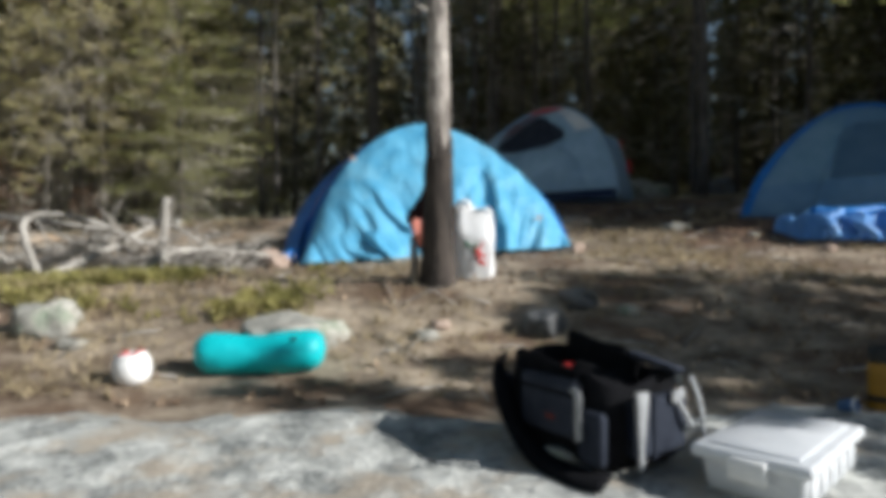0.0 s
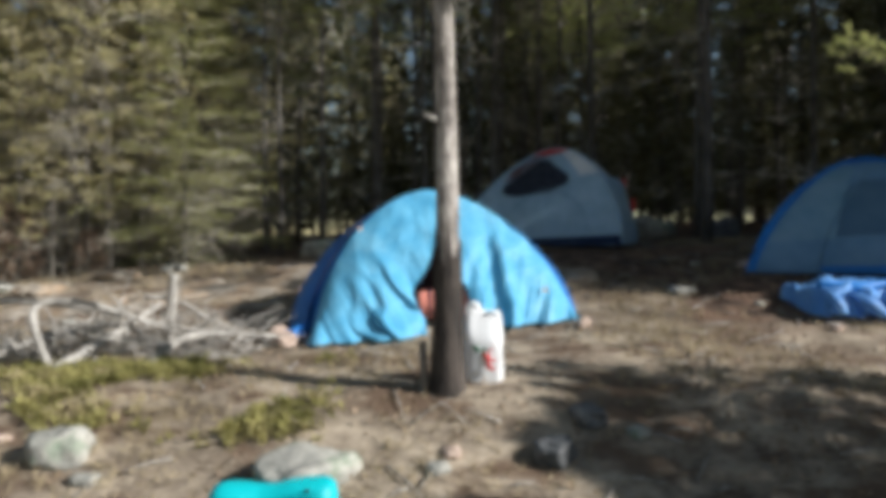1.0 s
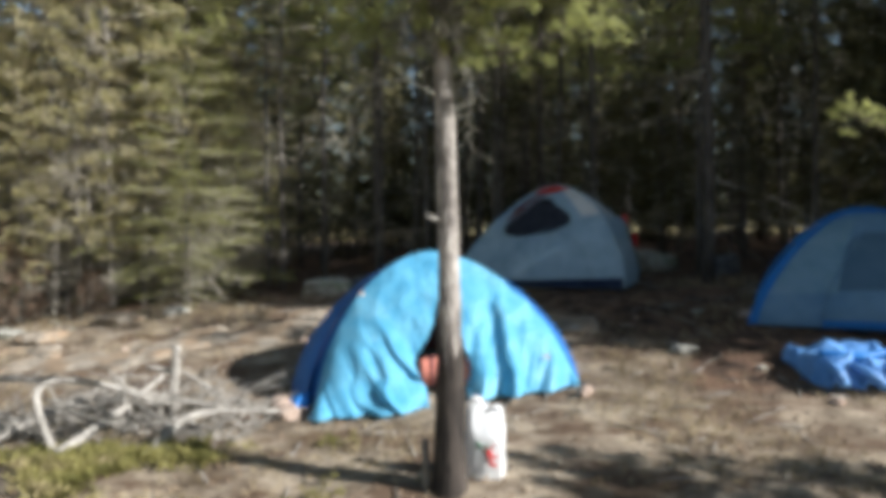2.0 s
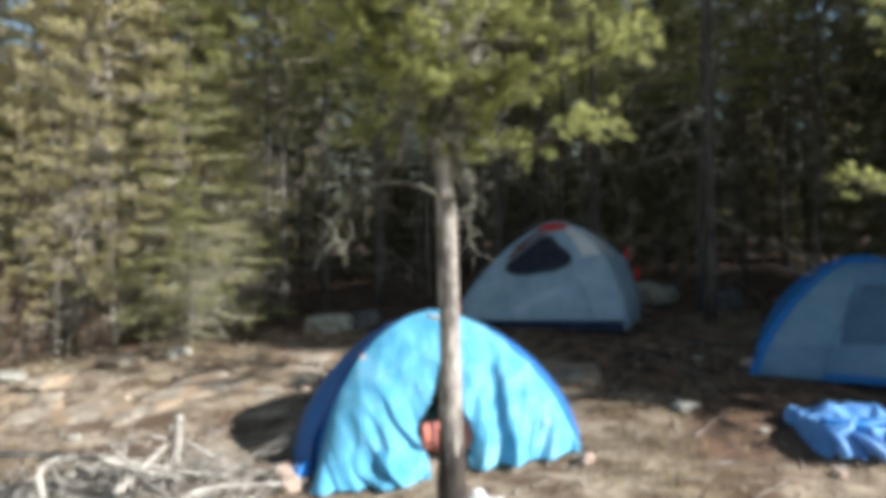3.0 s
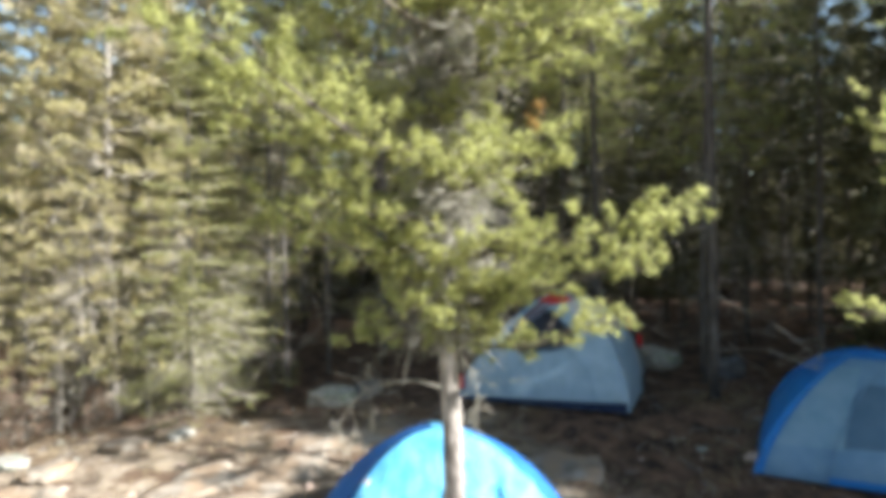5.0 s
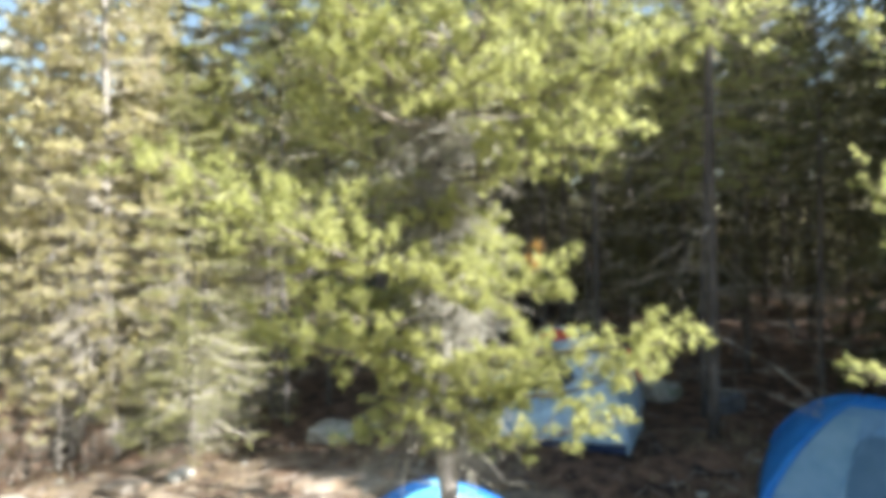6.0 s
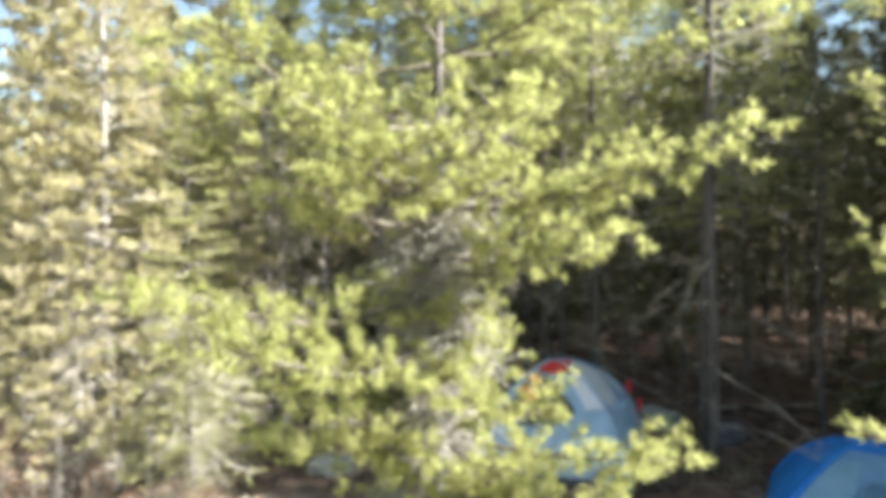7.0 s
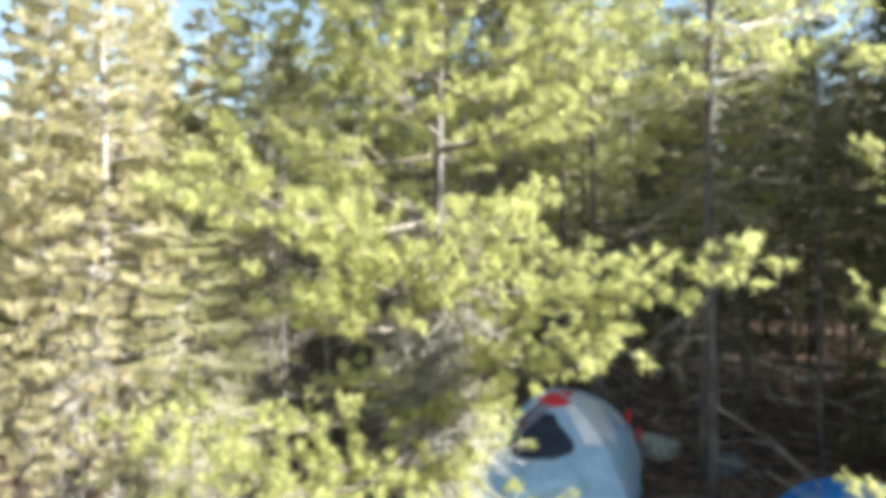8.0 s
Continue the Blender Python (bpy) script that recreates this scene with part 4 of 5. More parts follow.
    # hem: navy side cloth meets the tarp on one side, the tarp wraps over the arch on the other
    for nm, mt, lo, hi in (("side_hem", "tent_blue", 0, n), ("tarp_edge", "tarp", n, 2 * n)):
        vs, w2 = [], hi - lo + 1
        for j in range(7):
            for i in range(lo, hi + 1):
                x, z = arch(i / n / 2)
                k = 0.945 + 0.125 * j / 6 if lo == 0 else 1.018 + 0.004 * math.sin(i * 0.9 + j)
                edge = 0.09 + 0.03 * j if lo == 0 else 0.09 + 0.06 * j * (0.75 + 0.4 * noise.noise((i * 0.13, 1.3, 0)))
                vs.append((x * W * k, edge + BACK * z, z * H * (1.012 if lo == 0 else 1.02) * (1 - 0.02 * (j / 6) ** 2)))
        fs = [[j * w2 + i, j * w2 + i + 1, (j + 1) * w2 + i + 1, (j + 1) * w2 + i] for j in range(6) for i in range(w2 - 1)]
        part(nm, mesh(nm, vs, fs, mt), ob)
    vs = [(-W * 1.02 - 0.17 * u + 0.05 * v, 0.05 + 0.22 * v + 0.03 * math.sin(u * 9), 0.012 + (0.10 - 0.05 * u) * math.sin(math.pi * min(1, v * 1.1)) + 0.025 * abs(math.sin(u * 7 + v * 5))) for v in np.linspace(0, 1, 12) for u in np.linspace(0, 1, 12)]
    fs = [[j * 12 + i, j * 12 + i + 1, j * 12 + i + 13, j * 12 + i + 12] for j in range(11) for i in range(11)]
    part("loose_corner", mesh("loose_corner", vs, fs, "fly_blue"), ob, "loose bright blue cloth corner on the ground")
    for x in (-W * 0.98, W * 1.0):
        part("peg_loop", mesh("peg_loop", *tube([(x, 0.02, 0.03), (x * 1.06, -0.05, 0.0), (x * 1.09, -0.06, -0.03)], [0.006, 0.005, 0.004], 5), "navy"), ob)
    for x, z in ((-0.62, 0.86), (0.86, 0.25)):
        vs2, fs2 = lathe([(0.012, 0), (0.02, 0.003), (0.026, 0.0)], 12)
        part("grommet", mesh("grommet", vs2, fs2, "pink_stone"), tarp, at=pose(x, 0.02 - 0.16 * (1 - z) + BACK * z / H, z, 60))
    return ob


blue_tent(pose(-0.035, 5.08, gz(0, 5.1) - 0.0, 0, 0, 9) @ pose(0, 0, 0, 0, -3.6, 0))


def dome(name, label, at, half_x, half_y, height, bow, materials, groups, n=18):
    """A dome tent on four bowed corner poles. Panels hang between the poles; they are numbered front, right, back, left."""
    ob = thing(name, label, "tent", at)
    corners = [(-half_x, -half_y), (half_x, -half_y), (half_x, half_y), (-half_x, half_y)]

    def pole(k, s):
        cx, cy = corners[k % 4]
        r = math.sin(s * math.pi / 2) ** (2 / bow[k % 4])
        z = height * max(0.0, math.cos(s * math.pi / 2)) ** (2 / bow[k % 4])
        return np.array((cx * r, cy * r, z))

    def panel(k, s, u, out=0.0):
        a, b = pole(k, s), pole(k + 1, s)
        p = a * (1 - u) + b * u
        mid = (a + b) / 2
        side = np.array(((0, -1, 0), (1, 0, 0), (0, 1, 0), (-1, 0, 0))[k], float)
        bulge = 0.07 * math.sin(math.pi * u) * math.sin(math.pi * min(1, s * 0.9))
        return p + side * (bulge + out) + np.array((0, 0, 0.35 * out)) + 0.008 * noise.noise_vector(Vector(p * 5)).x * side
    for k, nm in enumerate(("front_panel", "right_panel", "back_panel", "left_panel")):
        vs = [panel(k, s, u) for s in np.linspace(0.02, 1, n) for u in np.linspace(0, 1, n)]
        fs = [[j * n + i, j * n + i + 1, (j + 1) * n + i + 1, (j + 1) * n + i] for j in range(n - 1) for i in range(n - 1)]
        part(nm, mesh(nm, [tuple(v) for v in vs], fs, materials[k]), ob)
    for k in range(4):
        p = [pole(k, s) * (1.012, 1.012, 1.01) for s in np.linspace(0.01, 1, 20)]
        part("pole_sleeve", mesh("pole_sleeve", *tube(p, [groups["sleeve_r"]], 7), groups["sleeve"]), ob)
    return ob, panel


def patch(name, panel, k, test, material, ob, label, out=0.012, n=64, s0=0.0, s1=1.0):
    """A cloth patch that lies on a tent panel where test(s, u) holds."""
    vs, fs, ss, us = [], [], np.linspace(max(0.03, s0), s1, n), np.linspace(0, 1, n)
    for s in ss:
        for u in us:
            vs.append(tuple(panel(k, s, u, out)))
    for j in range(n - 1):
        for i in range(n - 1):
            if test((ss[j] + ss[j + 1]) / 2, (us[i] + us[i + 1]) / 2):
                fs.append([j * n + i, j * n + i + 1, (j + 1) * n + i + 1, (j + 1) * n + i])
    used = sorted({i for f in fs for i in f})
    ren = {o: i for i, o in enumerate(used)}
    return part(name, mesh(name, [vs[i] for i in used], [[ren[i] for i in f] for f in fs], material), ob, label)


def grey_tent(at):
    # the right panel takes the near-white copy, for sun high on that side
    ob, panel = dome("grey_tent", "pale grey dome tent with open dark window and red trim", at, 1.16, 1.04, 1.42, (1.32, 1.95, 1.9, 1.4), ("tent_grey", "tent_sunlit", "tent_grey", "tent_grey"), {"sleeve": "tent_grey", "sleeve_r": 0.016})
    window = patch("window", panel, 0, lambda s, u: 0.30 < s < 0.62 and abs(u - 0.45) < 0.30 * min(1, max(0, (s - 0.27) / 0.24)) ** 0.8 * max(0, 1 - max(0, (s - 0.52) / 0.10) ** 2) ** 0.5, "slate", ob, "dark open window mesh", 0.010)
    patch("window_hem", panel, 0, lambda s, u: 0.24 < s < 0.48 and 0.0 < abs(u - 0.45) - 0.30 * max(0, (s - 0.24) / 0.24) ** 0.8 < 0.06 and u < 0.45, "maroon", window, "dark red window trim", 0.014)
    patch("groundsheet", panel, 0, lambda s, u: s > 0.94, "navy", ob, "navy groundsheet edge", 0.016)
    patch("groundsheet", panel, 1, lambda s, u: s > 0.955, "navy", ob, "navy groundsheet edge", 0.016)
    patch("side_panel", panel, 1, lambda s, u: s > 0.46 + 0.1 * math.sin(u * 7) and u < 0.6, "tent_grey", ob, "blue-grey side panel", 0.03)
    patch("roof_trim", panel, 0, lambda s, u: 0.2 < s < 0.42 and abs(u - 0.1 - 0.5 * (0.42 - s)) < 0.04, "maroon", ob, "dark red roof trim", 0.018)
    # low porch of side cloth propped behind the shoulder
    n = 14
    vs = []
    for v in np.linspace(0, 1, n):
        for u in np.linspace(0, 1, n):
            a = math.pi * u
            vs.append((0.72 + (0.28 + 0.26 * v ** 0.6) * math.sin(a) ** 0.8 + 0.02 * noise.noise((u * 6, v * 6, 5.0)), 0.05 - 0.5 * math.cos(a) + 0.1 * v, (0.86 + 0.10 * math.sin(a)) * (1 - v) + 0.02 * noise.noise((u * 5, v * 5, 2.0))))
    fs = [[j * n + i, j * n + i + 1, (j + 1) * n + i + 1, (j + 1) * n + i] for j in range(n - 1) for i in range(n - 1)]
    fs.append([i for i in range(n)][::-1])
    part("side_porch", mesh("side_porch", vs, fs, "tent_grey"), ob, "slack grey side porch")
    patch("cap", panel, 0, lambda s, u: s < 0.25 - 0.1 * abs(u - 0.5), "red", ob, "red top cap", 0.02)
    patch("cap", panel, 1, lambda s, u: s < 0.14, "red", ob, "red top cap", 0.02)
    # sunlight on the shoulder, drawn as a near-white patch
    patch("light_flap", panel, 0, lambda s, u: 0.13 < s < 0.52 and u > 0.78 + 0.3 * abs(s - 0.3), "tent_sunlit", ob, "sun on the dome's shoulder, painted as a near-white strip", 0.016)
    # door seam
    p = [tuple(panel(0, 0.60 + 0.34 * (1 - math.sin(a) ** 0.7), 0.56 + 0.26 * math.cos(a), 0.014)) for a in np.linspace(0.02, math.pi - 0.02, 24)]
    part("door_zip", mesh("door_zip", *tube(p, [0.006], 5), "mesh_grey"), ob, "curved door zip")
    for k, s, u in ((0, 0.87, 0.02), (1, 0.75, 0.98), (1, 0.6, 0.98)):
        q = panel(k, s, u, 0.05)
        part("tab", from_bm("tab", box_bm(0.075, 0.03, 0.2, 0.01), "red"), ob, "red corner tab", at=pose(*q))
    return ob


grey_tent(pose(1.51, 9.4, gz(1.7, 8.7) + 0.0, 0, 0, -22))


def fly_tent(at):
    ob, panel = dome("fly_tent", "bright blue dome tent with blue-grey mesh door", at, 1.03, 0.9, 1.24, (1.46, 1.75, 1.75, 1.7), ("steel_blue", "fly_blue", "fly_blue", "fly_blue"), {"sleeve": "fly_blue", "sleeve_r": 0.022})
    patch("arch_band", panel, 0, lambda s, u: s < 0.17 or u < 0.03 or u > 0.945, "fly_blue", ob, "bright blue arch band", 0.012)
    patch("window", panel, 0, lambda s, u: 0.36 < s < 0.74 and 0.37 < u < 0.90 and ((u - 0.64) / 0.3) ** 4 + ((s - 0.74) / 0.36) ** 4 < 1, "mesh_dark", ob, "dark mesh window", 0.012)
    patch("side_gusset", panel, 0, lambda s, u: 0.26 < s < 0.76 and 0.05 < u < 0.365, "mesh_grey", ob, "pale grey-blue gusset beside the window", 0.012)
    patch("hem", panel, 0, lambda s, u: s > 0.93 and 0.32 < u < 0.93, "fly_blue", ob, "royal blue hem", 0.014)
    p = [tuple(panel(0, 0.95 - 0.66 * math.sin(a), 0.62 - 0.31 * math.cos(a), 0.016)) for a in np.linspace(0.02, math.pi - 0.02, 24)]
    part("door_zip", mesh("door_zip", *tube(p, [0.006], 5), "steel_blue"), ob, "door zip")
    patch("groundsheet", panel, 0, lambda s, u: s > 0.985, "navy", ob, "navy groundsheet edge", 0.018)
    q = panel(0, 0.99, 0.80, 0.03)
    part("peg_tab", from_bm("peg_tab", box_bm(0.09, 0.05, 0.06, 0.015, 2, cuts=1), "white"), ob, "white peg-out tab", at=pose(q[0], q[1], 0.0))
    return ob


fly_tent(pose(4.54, 7.03, gz(4.0, 6.6) - 0.01, 0, 0, -29))


# ---- crumpled fly, camp things ----
def crumpled_fly(at):
    ob = thing("crumpled_fly", "crumpled mid-blue nylon rain fly heaped on the ground", "fabric", at)
    n, m = 96, 60
    vs = []
    for j in range(m + 1):
        for i in range(n + 1):
            x, y = (i / n - 0.5) * 1.25, (j / m - 0.5) * 0.8
            e = max(0.0, 1 - (abs(x) / 0.62) ** 16 - (abs(y) / 0.4) ** 8)
            q = Vector((x * 3.0, y * 3.0, 1.7))
            ridge = abs(noise.noise(q)) + 0.5 * abs(noise.noise(q * 2.1)) + 0.10 * abs(noise.noise(q * 4.6))
            z = 0.235 * e ** 0.2 * (0.74 + 0.5 * ridge)
            # broad sharp folds slant down the front
            w = (x * 4.6 - z * 2.2 + 0.5 * noise.noise((x * 3, z * 3, 6.0))) % 1.0
            hang = max(0.0, -y / 0.4) ** 1.5 * ((w / 0.3 if w < 0.3 else (1 - w) / 0.7) - 0.5)
            vs.append((x + 0.05 * noise.noise(q * 1.7), y + 0.05 * noise.noise(q * 1.9 + Vector((5, 0, 0))) - 0.2 * hang, z))
    fs = [[j * (n + 1) + i, j * (n + 1) + i + 1, (j + 1) * (n + 1) + i + 1, (j + 1) * (n + 1) + i] for j in range(m) for i in range(n)]
    part("cloth", mesh("cloth", vs, fs, "crumpled"), ob, "pale sunlit blue folds")
    p = smooth_path([(-0.58, -0.24, 0.235), (-0.3, -0.3, 0.215), (0.0, -0.25, 0.25), (0.3, -0.31, 0.22), (0.6, -0.25, 0.23)], 24)
    part("hem", mesh("hem", *tube(p, [0.03, 0.045, 0.03, 0.045, 0.03], 9), "fly_blue"), ob, "royal blue rolled hem")
    for x0, x1 in ((-0.56, -0.5), (-0.42, -0.2), (0.1, 0.3), (0.45, 0.56)):
        p = smooth_path([(x0, -0.36, 0.19), ((x0 + x1) / 2, -0.45, 0.12), (x1, -0.49, 0.02)], 8)
        part("fold", mesh("fold", *tube(p, [0.015, 0.045, 0.04], 9), "crumpled"), ob, "loose fold hanging to the ground")
    return ob


crumpled_fly(pose(3.55, 5.3, gz(3.3, 5.2) - 0.01, 0, 0, -4))


def duffel(at):
    """An open soft bag: long side along x, front towards -y."""
    ob = thing("duffel_bag", "open black and slate duffel bag with light grey straps", "bag", at)
    L, D, H = 0.49, 0.38, 0.24
    # soft hollow body
    n = 40
    ring = []
    for i in range(n):
        a = 2 * math.pi * i / n
        c, s = math.cos(a), math.sin(a)
        ring.append((math.copysign(abs(c) ** 0.38, c) * L / 2, math.copysign(abs(s) ** 0.45, s) * D / 2))
    vs, fs = [], []
    prof = [(0.86, 0.0), (0.99, 0.02), (1.03, 0.10), (1.0, 0.17), (0.97, H), (0.93, H + 0.012), (0.89, H - 0.01), (0.86, 0.12), (0.80, 0.03)]
    for k, (f, z) in enumerate(prof):
        for x, y in ring:
            w = 0.012 * noise.noise((x * 9, y * 9, z * 9 + k * 0.1))
            vs.append((x * f + w, y * f + w, z + 0.045 * noise.noise((x * 7, y * 7, 2.0)) * (z > 0.13) - 0.05 * max(0.0, x / L) * (z > 0.13)))
    for k in range(len(prof) - 1):
        for i in range(n):
            fs.append([k * n + i, k * n + (i + 1) % n, (k + 1) * n + (i + 1) % n, (k + 1) * n + i])
    fs += [list(range(n))[::-1], [(len(prof) - 1) * n + i for i in range(n)]]
    part("body", mesh("body", vs, fs, "black"), ob)
    # lid standing open behind
    bm = box_bm(L * 0.66, 0.035, 0.10, 0.015, cuts=3)
    for v in bm.verts:
        v.co.y += 0.02 * noise.noise(v.co * 8) + 0.12 * (v.co.x / L) ** 2
    part("lid", from_bm("lid", bm, "black"), ob, at=pose(-0.05, D / 2 - 0.10, H - 0.055, -14, 9, 0))
    # front and end pockets
    bm = box_bm(L * 0.5, 0.05, H * 0.62, 0.02, 3, cuts=2)
    pocket = part("front_pocket", from_bm("front_pocket", bm, "slate"), ob, "slate front pocket", at=pose(0.02, -D / 2 - 0.012, 0.07))
    bm = box_bm(L * 0.3, 0.02, 0.05, 0.008, 2)
    part("logo_patch", from_bm("logo_patch", bm, "maroon"), pocket, "small dull red badge", at=pose(0.02, -0.028, 0.04) @ Matrix.Scale(0.26, 4))
    part("pocket_zip", from_bm("pocket_zip", box_bm(L * 0.46, 0.008, 0.009, 0.003, 1), "black"), pocket, "black zip", at=pose(0, -0.025, H * 0.45))
    part("corner_pocket", from_bm("corner_pocket", box_bm(0.07, 0.04, H * 0.5, 0.018, 3, cuts=1), "slate"), ob, "slate corner pocket", at=pose(-L / 2 + 0.03, -D / 2 - 0.005, 0.08))
    part("lower_pocket", from_bm("lower_pocket", box_bm(0.09, 0.04, H * 0.55, 0.016, 3, cuts=1), "slate"), ob, "slate lower pocket", at=pose(0.185, -D / 2 - 0.01, 0.02))
    bm = box_bm(0.05, D * 0.66, H * 0.62, 0.02, 3, cuts=2)
    part("end_pocket", from_bm("end_pocket", bm, "slate"), ob, "slate end pocket", at=pose(L / 2 + 0.015, 0, 0.04))
    part("end_pocket", from_bm("end_pocket", box_bm(0.05, D * 0.62, H * 0.5, 0.02, 3, cuts=2), "slate"), ob, "slate end pocket", at=pose(-L / 2 - 0.012, 0, 0.05))
    # webbing
    x = 0.165
    p = smooth_path([(x - 0.05, -D / 2 - 0.03, 0.20), (x - 0.005, -D / 2 - 0.05, 0.19), (x, -D / 2 - 0.055, 0.13), (x, -D / 2 - 0.05, 0.08)], 12)
    part("strap", mesh("strap", *flat_band(p, 0.026, (0.9, 0, 0.43)), "strap"), ob, "light grey webbing strap")
    p = smooth_path([(-0.09, -D / 2 - 0.012, 0.01), (-0.12, -D / 2 - 0.02, 0.1), (-0.14, -D / 2 + 0.012, H + 0.004)], 10)
    part("black_strap", mesh("black_strap", *flat_band(p, 0.04, (1, 0, 0)), "black"), ob)
    bm = box_bm(0.02, 0.06, 0.19, 0.008, 2, 0.35, cuts=2)
    part("end_stripe", from_bm("end_stripe", bm, "strap"), ob, "light grey reflective end stripe", at=pose(L / 2 + 0.035, -0.10, 0.015))
    bm = box_bm(0.016, 0.035, 0.16, 0.006, 2, 0.6, cuts=2)
    part("end_stripe", from_bm("end_stripe", bm, "slate"), ob, at=pose(L / 2 + 0.04, -0.04, 0.03))
    bm = box_bm(0.012, 0.06, 0.03, 0.006, 2)
    part("buckle", from_bm("buckle", bm, "strap"), ob, "pale plastic buckle", at=pose(L / 2 + 0.05, 0.06, 0.17, 12))
    p = smooth_path([(L / 2 + 0.05, 0.06, 0.17), (L / 2 + 0.06, 0.09, 0.13), (L / 2 + 0.055, 0.12, 0.10)], 8)
    part("strap", mesh("strap", *flat_band(p, 0.018, (0, 0.8, 0.6)), "strap"), ob, "light grey webbing strap")
    p = smooth_path([(L / 2 + 0.02, 0.17, 0.22), (L / 2 + 0.04, 0.19, 0.15), (L / 2 + 0.05, 0.20, 0.06)], 10)
    part("carry_loop", mesh("carry_loop", *flat_band(p, 0.02, (0, 1, 0)), "strap"), ob, "loose grey carry loop")
    bm = box_bm(0.16, 0.10, 0.02, 0.009, 2, cuts=2)
    part("top_flap", from_bm("top_flap", bm, "slate"), ob, "slate top flap folded open", at=pose(0.20, 0.08, H + 0.005, -8, 12, 20))
    p = smooth_path([(-0.15, -D / 2 - 0.002, H - 0.02), (-0.06, -D / 2 - 0.012, H - 0.05), (0.04, -D / 2 - 0.012, H - 0.055), (0.12, -D / 2 - 0.004, H - 0.02)], 12)
    part("handle", mesh("handle", *tube(p, [0.011], 7), "black"), ob, "padded black handle")
    # shoulder strap that slides off one end and curls on the rock
    p = smooth_path([at.inverted() @ Vector(q) for q in ((0.17, 1.84, 0.29), (0.155, 1.74, 0.25), (0.185, 1.66, 0.15), (0.235, 1.575, 0.085), (0.30, 1.48, 0.07), (0.37, 1.43, 0.07))], 24)
    part("shoulder_strap", mesh("shoulder_strap", *flat_band(p, 0.07, at.inverted().to_3x3() @ Vector((0.6, 0.75, 0.25)), 0.012), "black"), ob, "wide padded black shoulder strap")
    # things inside
    bm = bmesh.new()
    bmesh.ops.create_icosphere(bm, subdivisions=3, radius=0.5)
    for v in bm.verts:
        v.co = Vector((v.co.x * 0.10, v.co.y * 0.08, v.co.z * 0.06)) * (1 + 0.3 * noise.noise(v.co * 3))
    part("red_cloth", from_bm("red_cloth", bm, "red"), ob, "folded red cloth inside", at=pose(-0.08, 0.0, H - 0.05))
    bm = bmesh.new()
    bmesh.ops.create_icosphere(bm, subdivisions=3, radius=0.5)
    for v in bm.verts:
        v.co = Vector((v.co.x * 0.42, v.co.y * 0.28, v.co.z * 0.2)) * (1 + 0.25 * noise.noise(v.co * 4))
    part("dark_clothes", from_bm("dark_clothes", bm, "black"), ob, at=pose(0.02, 0.0, H - 0.11))
    return ob


ROCK = 0.035
duffel(pose(0.392, 1.705, gz(0.46, 1.69) + ROCK, 0, 0, -57) @ Matrix.Diagonal((0.85, 0.74, 0.97, 1)))


def storage_box(at):
    """A low lidded tub, long side along x."""
    ob = thing("storage_box", "cloudy white plastic storage box with a lid", "box", at)
    L, W, H = 0.44, 0.25, 0.108
    part("tub", from_bm("tub", box_bm(L - 0.03, W - 0.03, H - 0.02, 0.018, 3, 0.92), "cloudy"), ob)
    bm = box_bm(L, W, 0.028, 0.010, 3)
    lid = part("lid", from_bm("lid", bm, "cloudy"), ob, "cloudy lid with raised rim", at=pose(0, 0, H - 0.03))
    bm = box_bm(L - 0.06, W - 0.06, 0.008, 0.004, 2)
    part("lid_panel", from_bm("lid_panel", bm, "cloudy"), lid, at=pose(0, 0, 0.026))
    for i in range(5):
        bm = box_bm(0.05, 0.006, H - 0.05, 0.003, 1)
        part("rib", from_bm("rib", bm, "cloudy"), ob, at=pose(-0.148 + 0.074 * i, -W / 2 + 0.016, 0.015))
    for s in (-1, 1):
        part("latch", from_bm("latch", box_bm(0.02, 0.08, 0.05, 0.006, 2), "white"), ob, "white lid latch", at=pose(s * (L / 2 + 0.004), 0, H - 0.06))
    return ob


storage_box(pose(0.80, 1.495, gz(0.80, 1.495) + ROCK - 0.012, 0, 0, 45))


def insulated_bottle(at):
    ob = thing("drink_bottle", "amber bottle with black cap standing on the ground", "bottle", at)
    body = part("bottle_body", mesh("bottle_body", *lathe([(0.0, 0), (0.038, 0.002), (0.041, 0.012), (0.041, 0.15), (0.036, 0.165)]), "amber"), ob)
    part("bottle_cap", mesh("bottle_cap", *lathe([(0.037, 0.162), (0.038, 0.17), (0.038, 0.215), (0.034, 0.222), (0.0, 0.223)]), "cap_black"), ob, "black screw cap")
    part("bottle_band", mesh("bottle_band", *lathe([(0.0415, 0.03), (0.0425, 0.032), (0.0425, 0.05), (0.0415, 0.052)]), "cap_black"), body, "dark printed band")
    return ob


insulated_bottle(pose(1.51, 2.18, gz(1.51, 2.18) - 0.005))


def small_cup(at):
    ob = thing("plastic_cup", "small blue plastic cup lying near the storage box", "cup", at)
    wall = part("cup_wall", mesh("cup_wall", *lathe([(0.0, 0.004), (0.024, 0.0), (0.032, 0.07), (0.034, 0.072), (0.032, 0.07), (0.022, 0.006), (0, 0.008)]), "cup_blue"), ob)
    part("rim", mesh("rim", *lathe([(0.031, 0.066), (0.0355, 0.068), (0.0355, 0.073), (0.031, 0.074)]), "white"), wall, "white rim")
    return ob


small_cup(pose(1.24, 1.98, gz(1.24, 1.98) + ROCK + 0.02, 78, 0, 35) @ Matrix.Scale(0.7, 4))


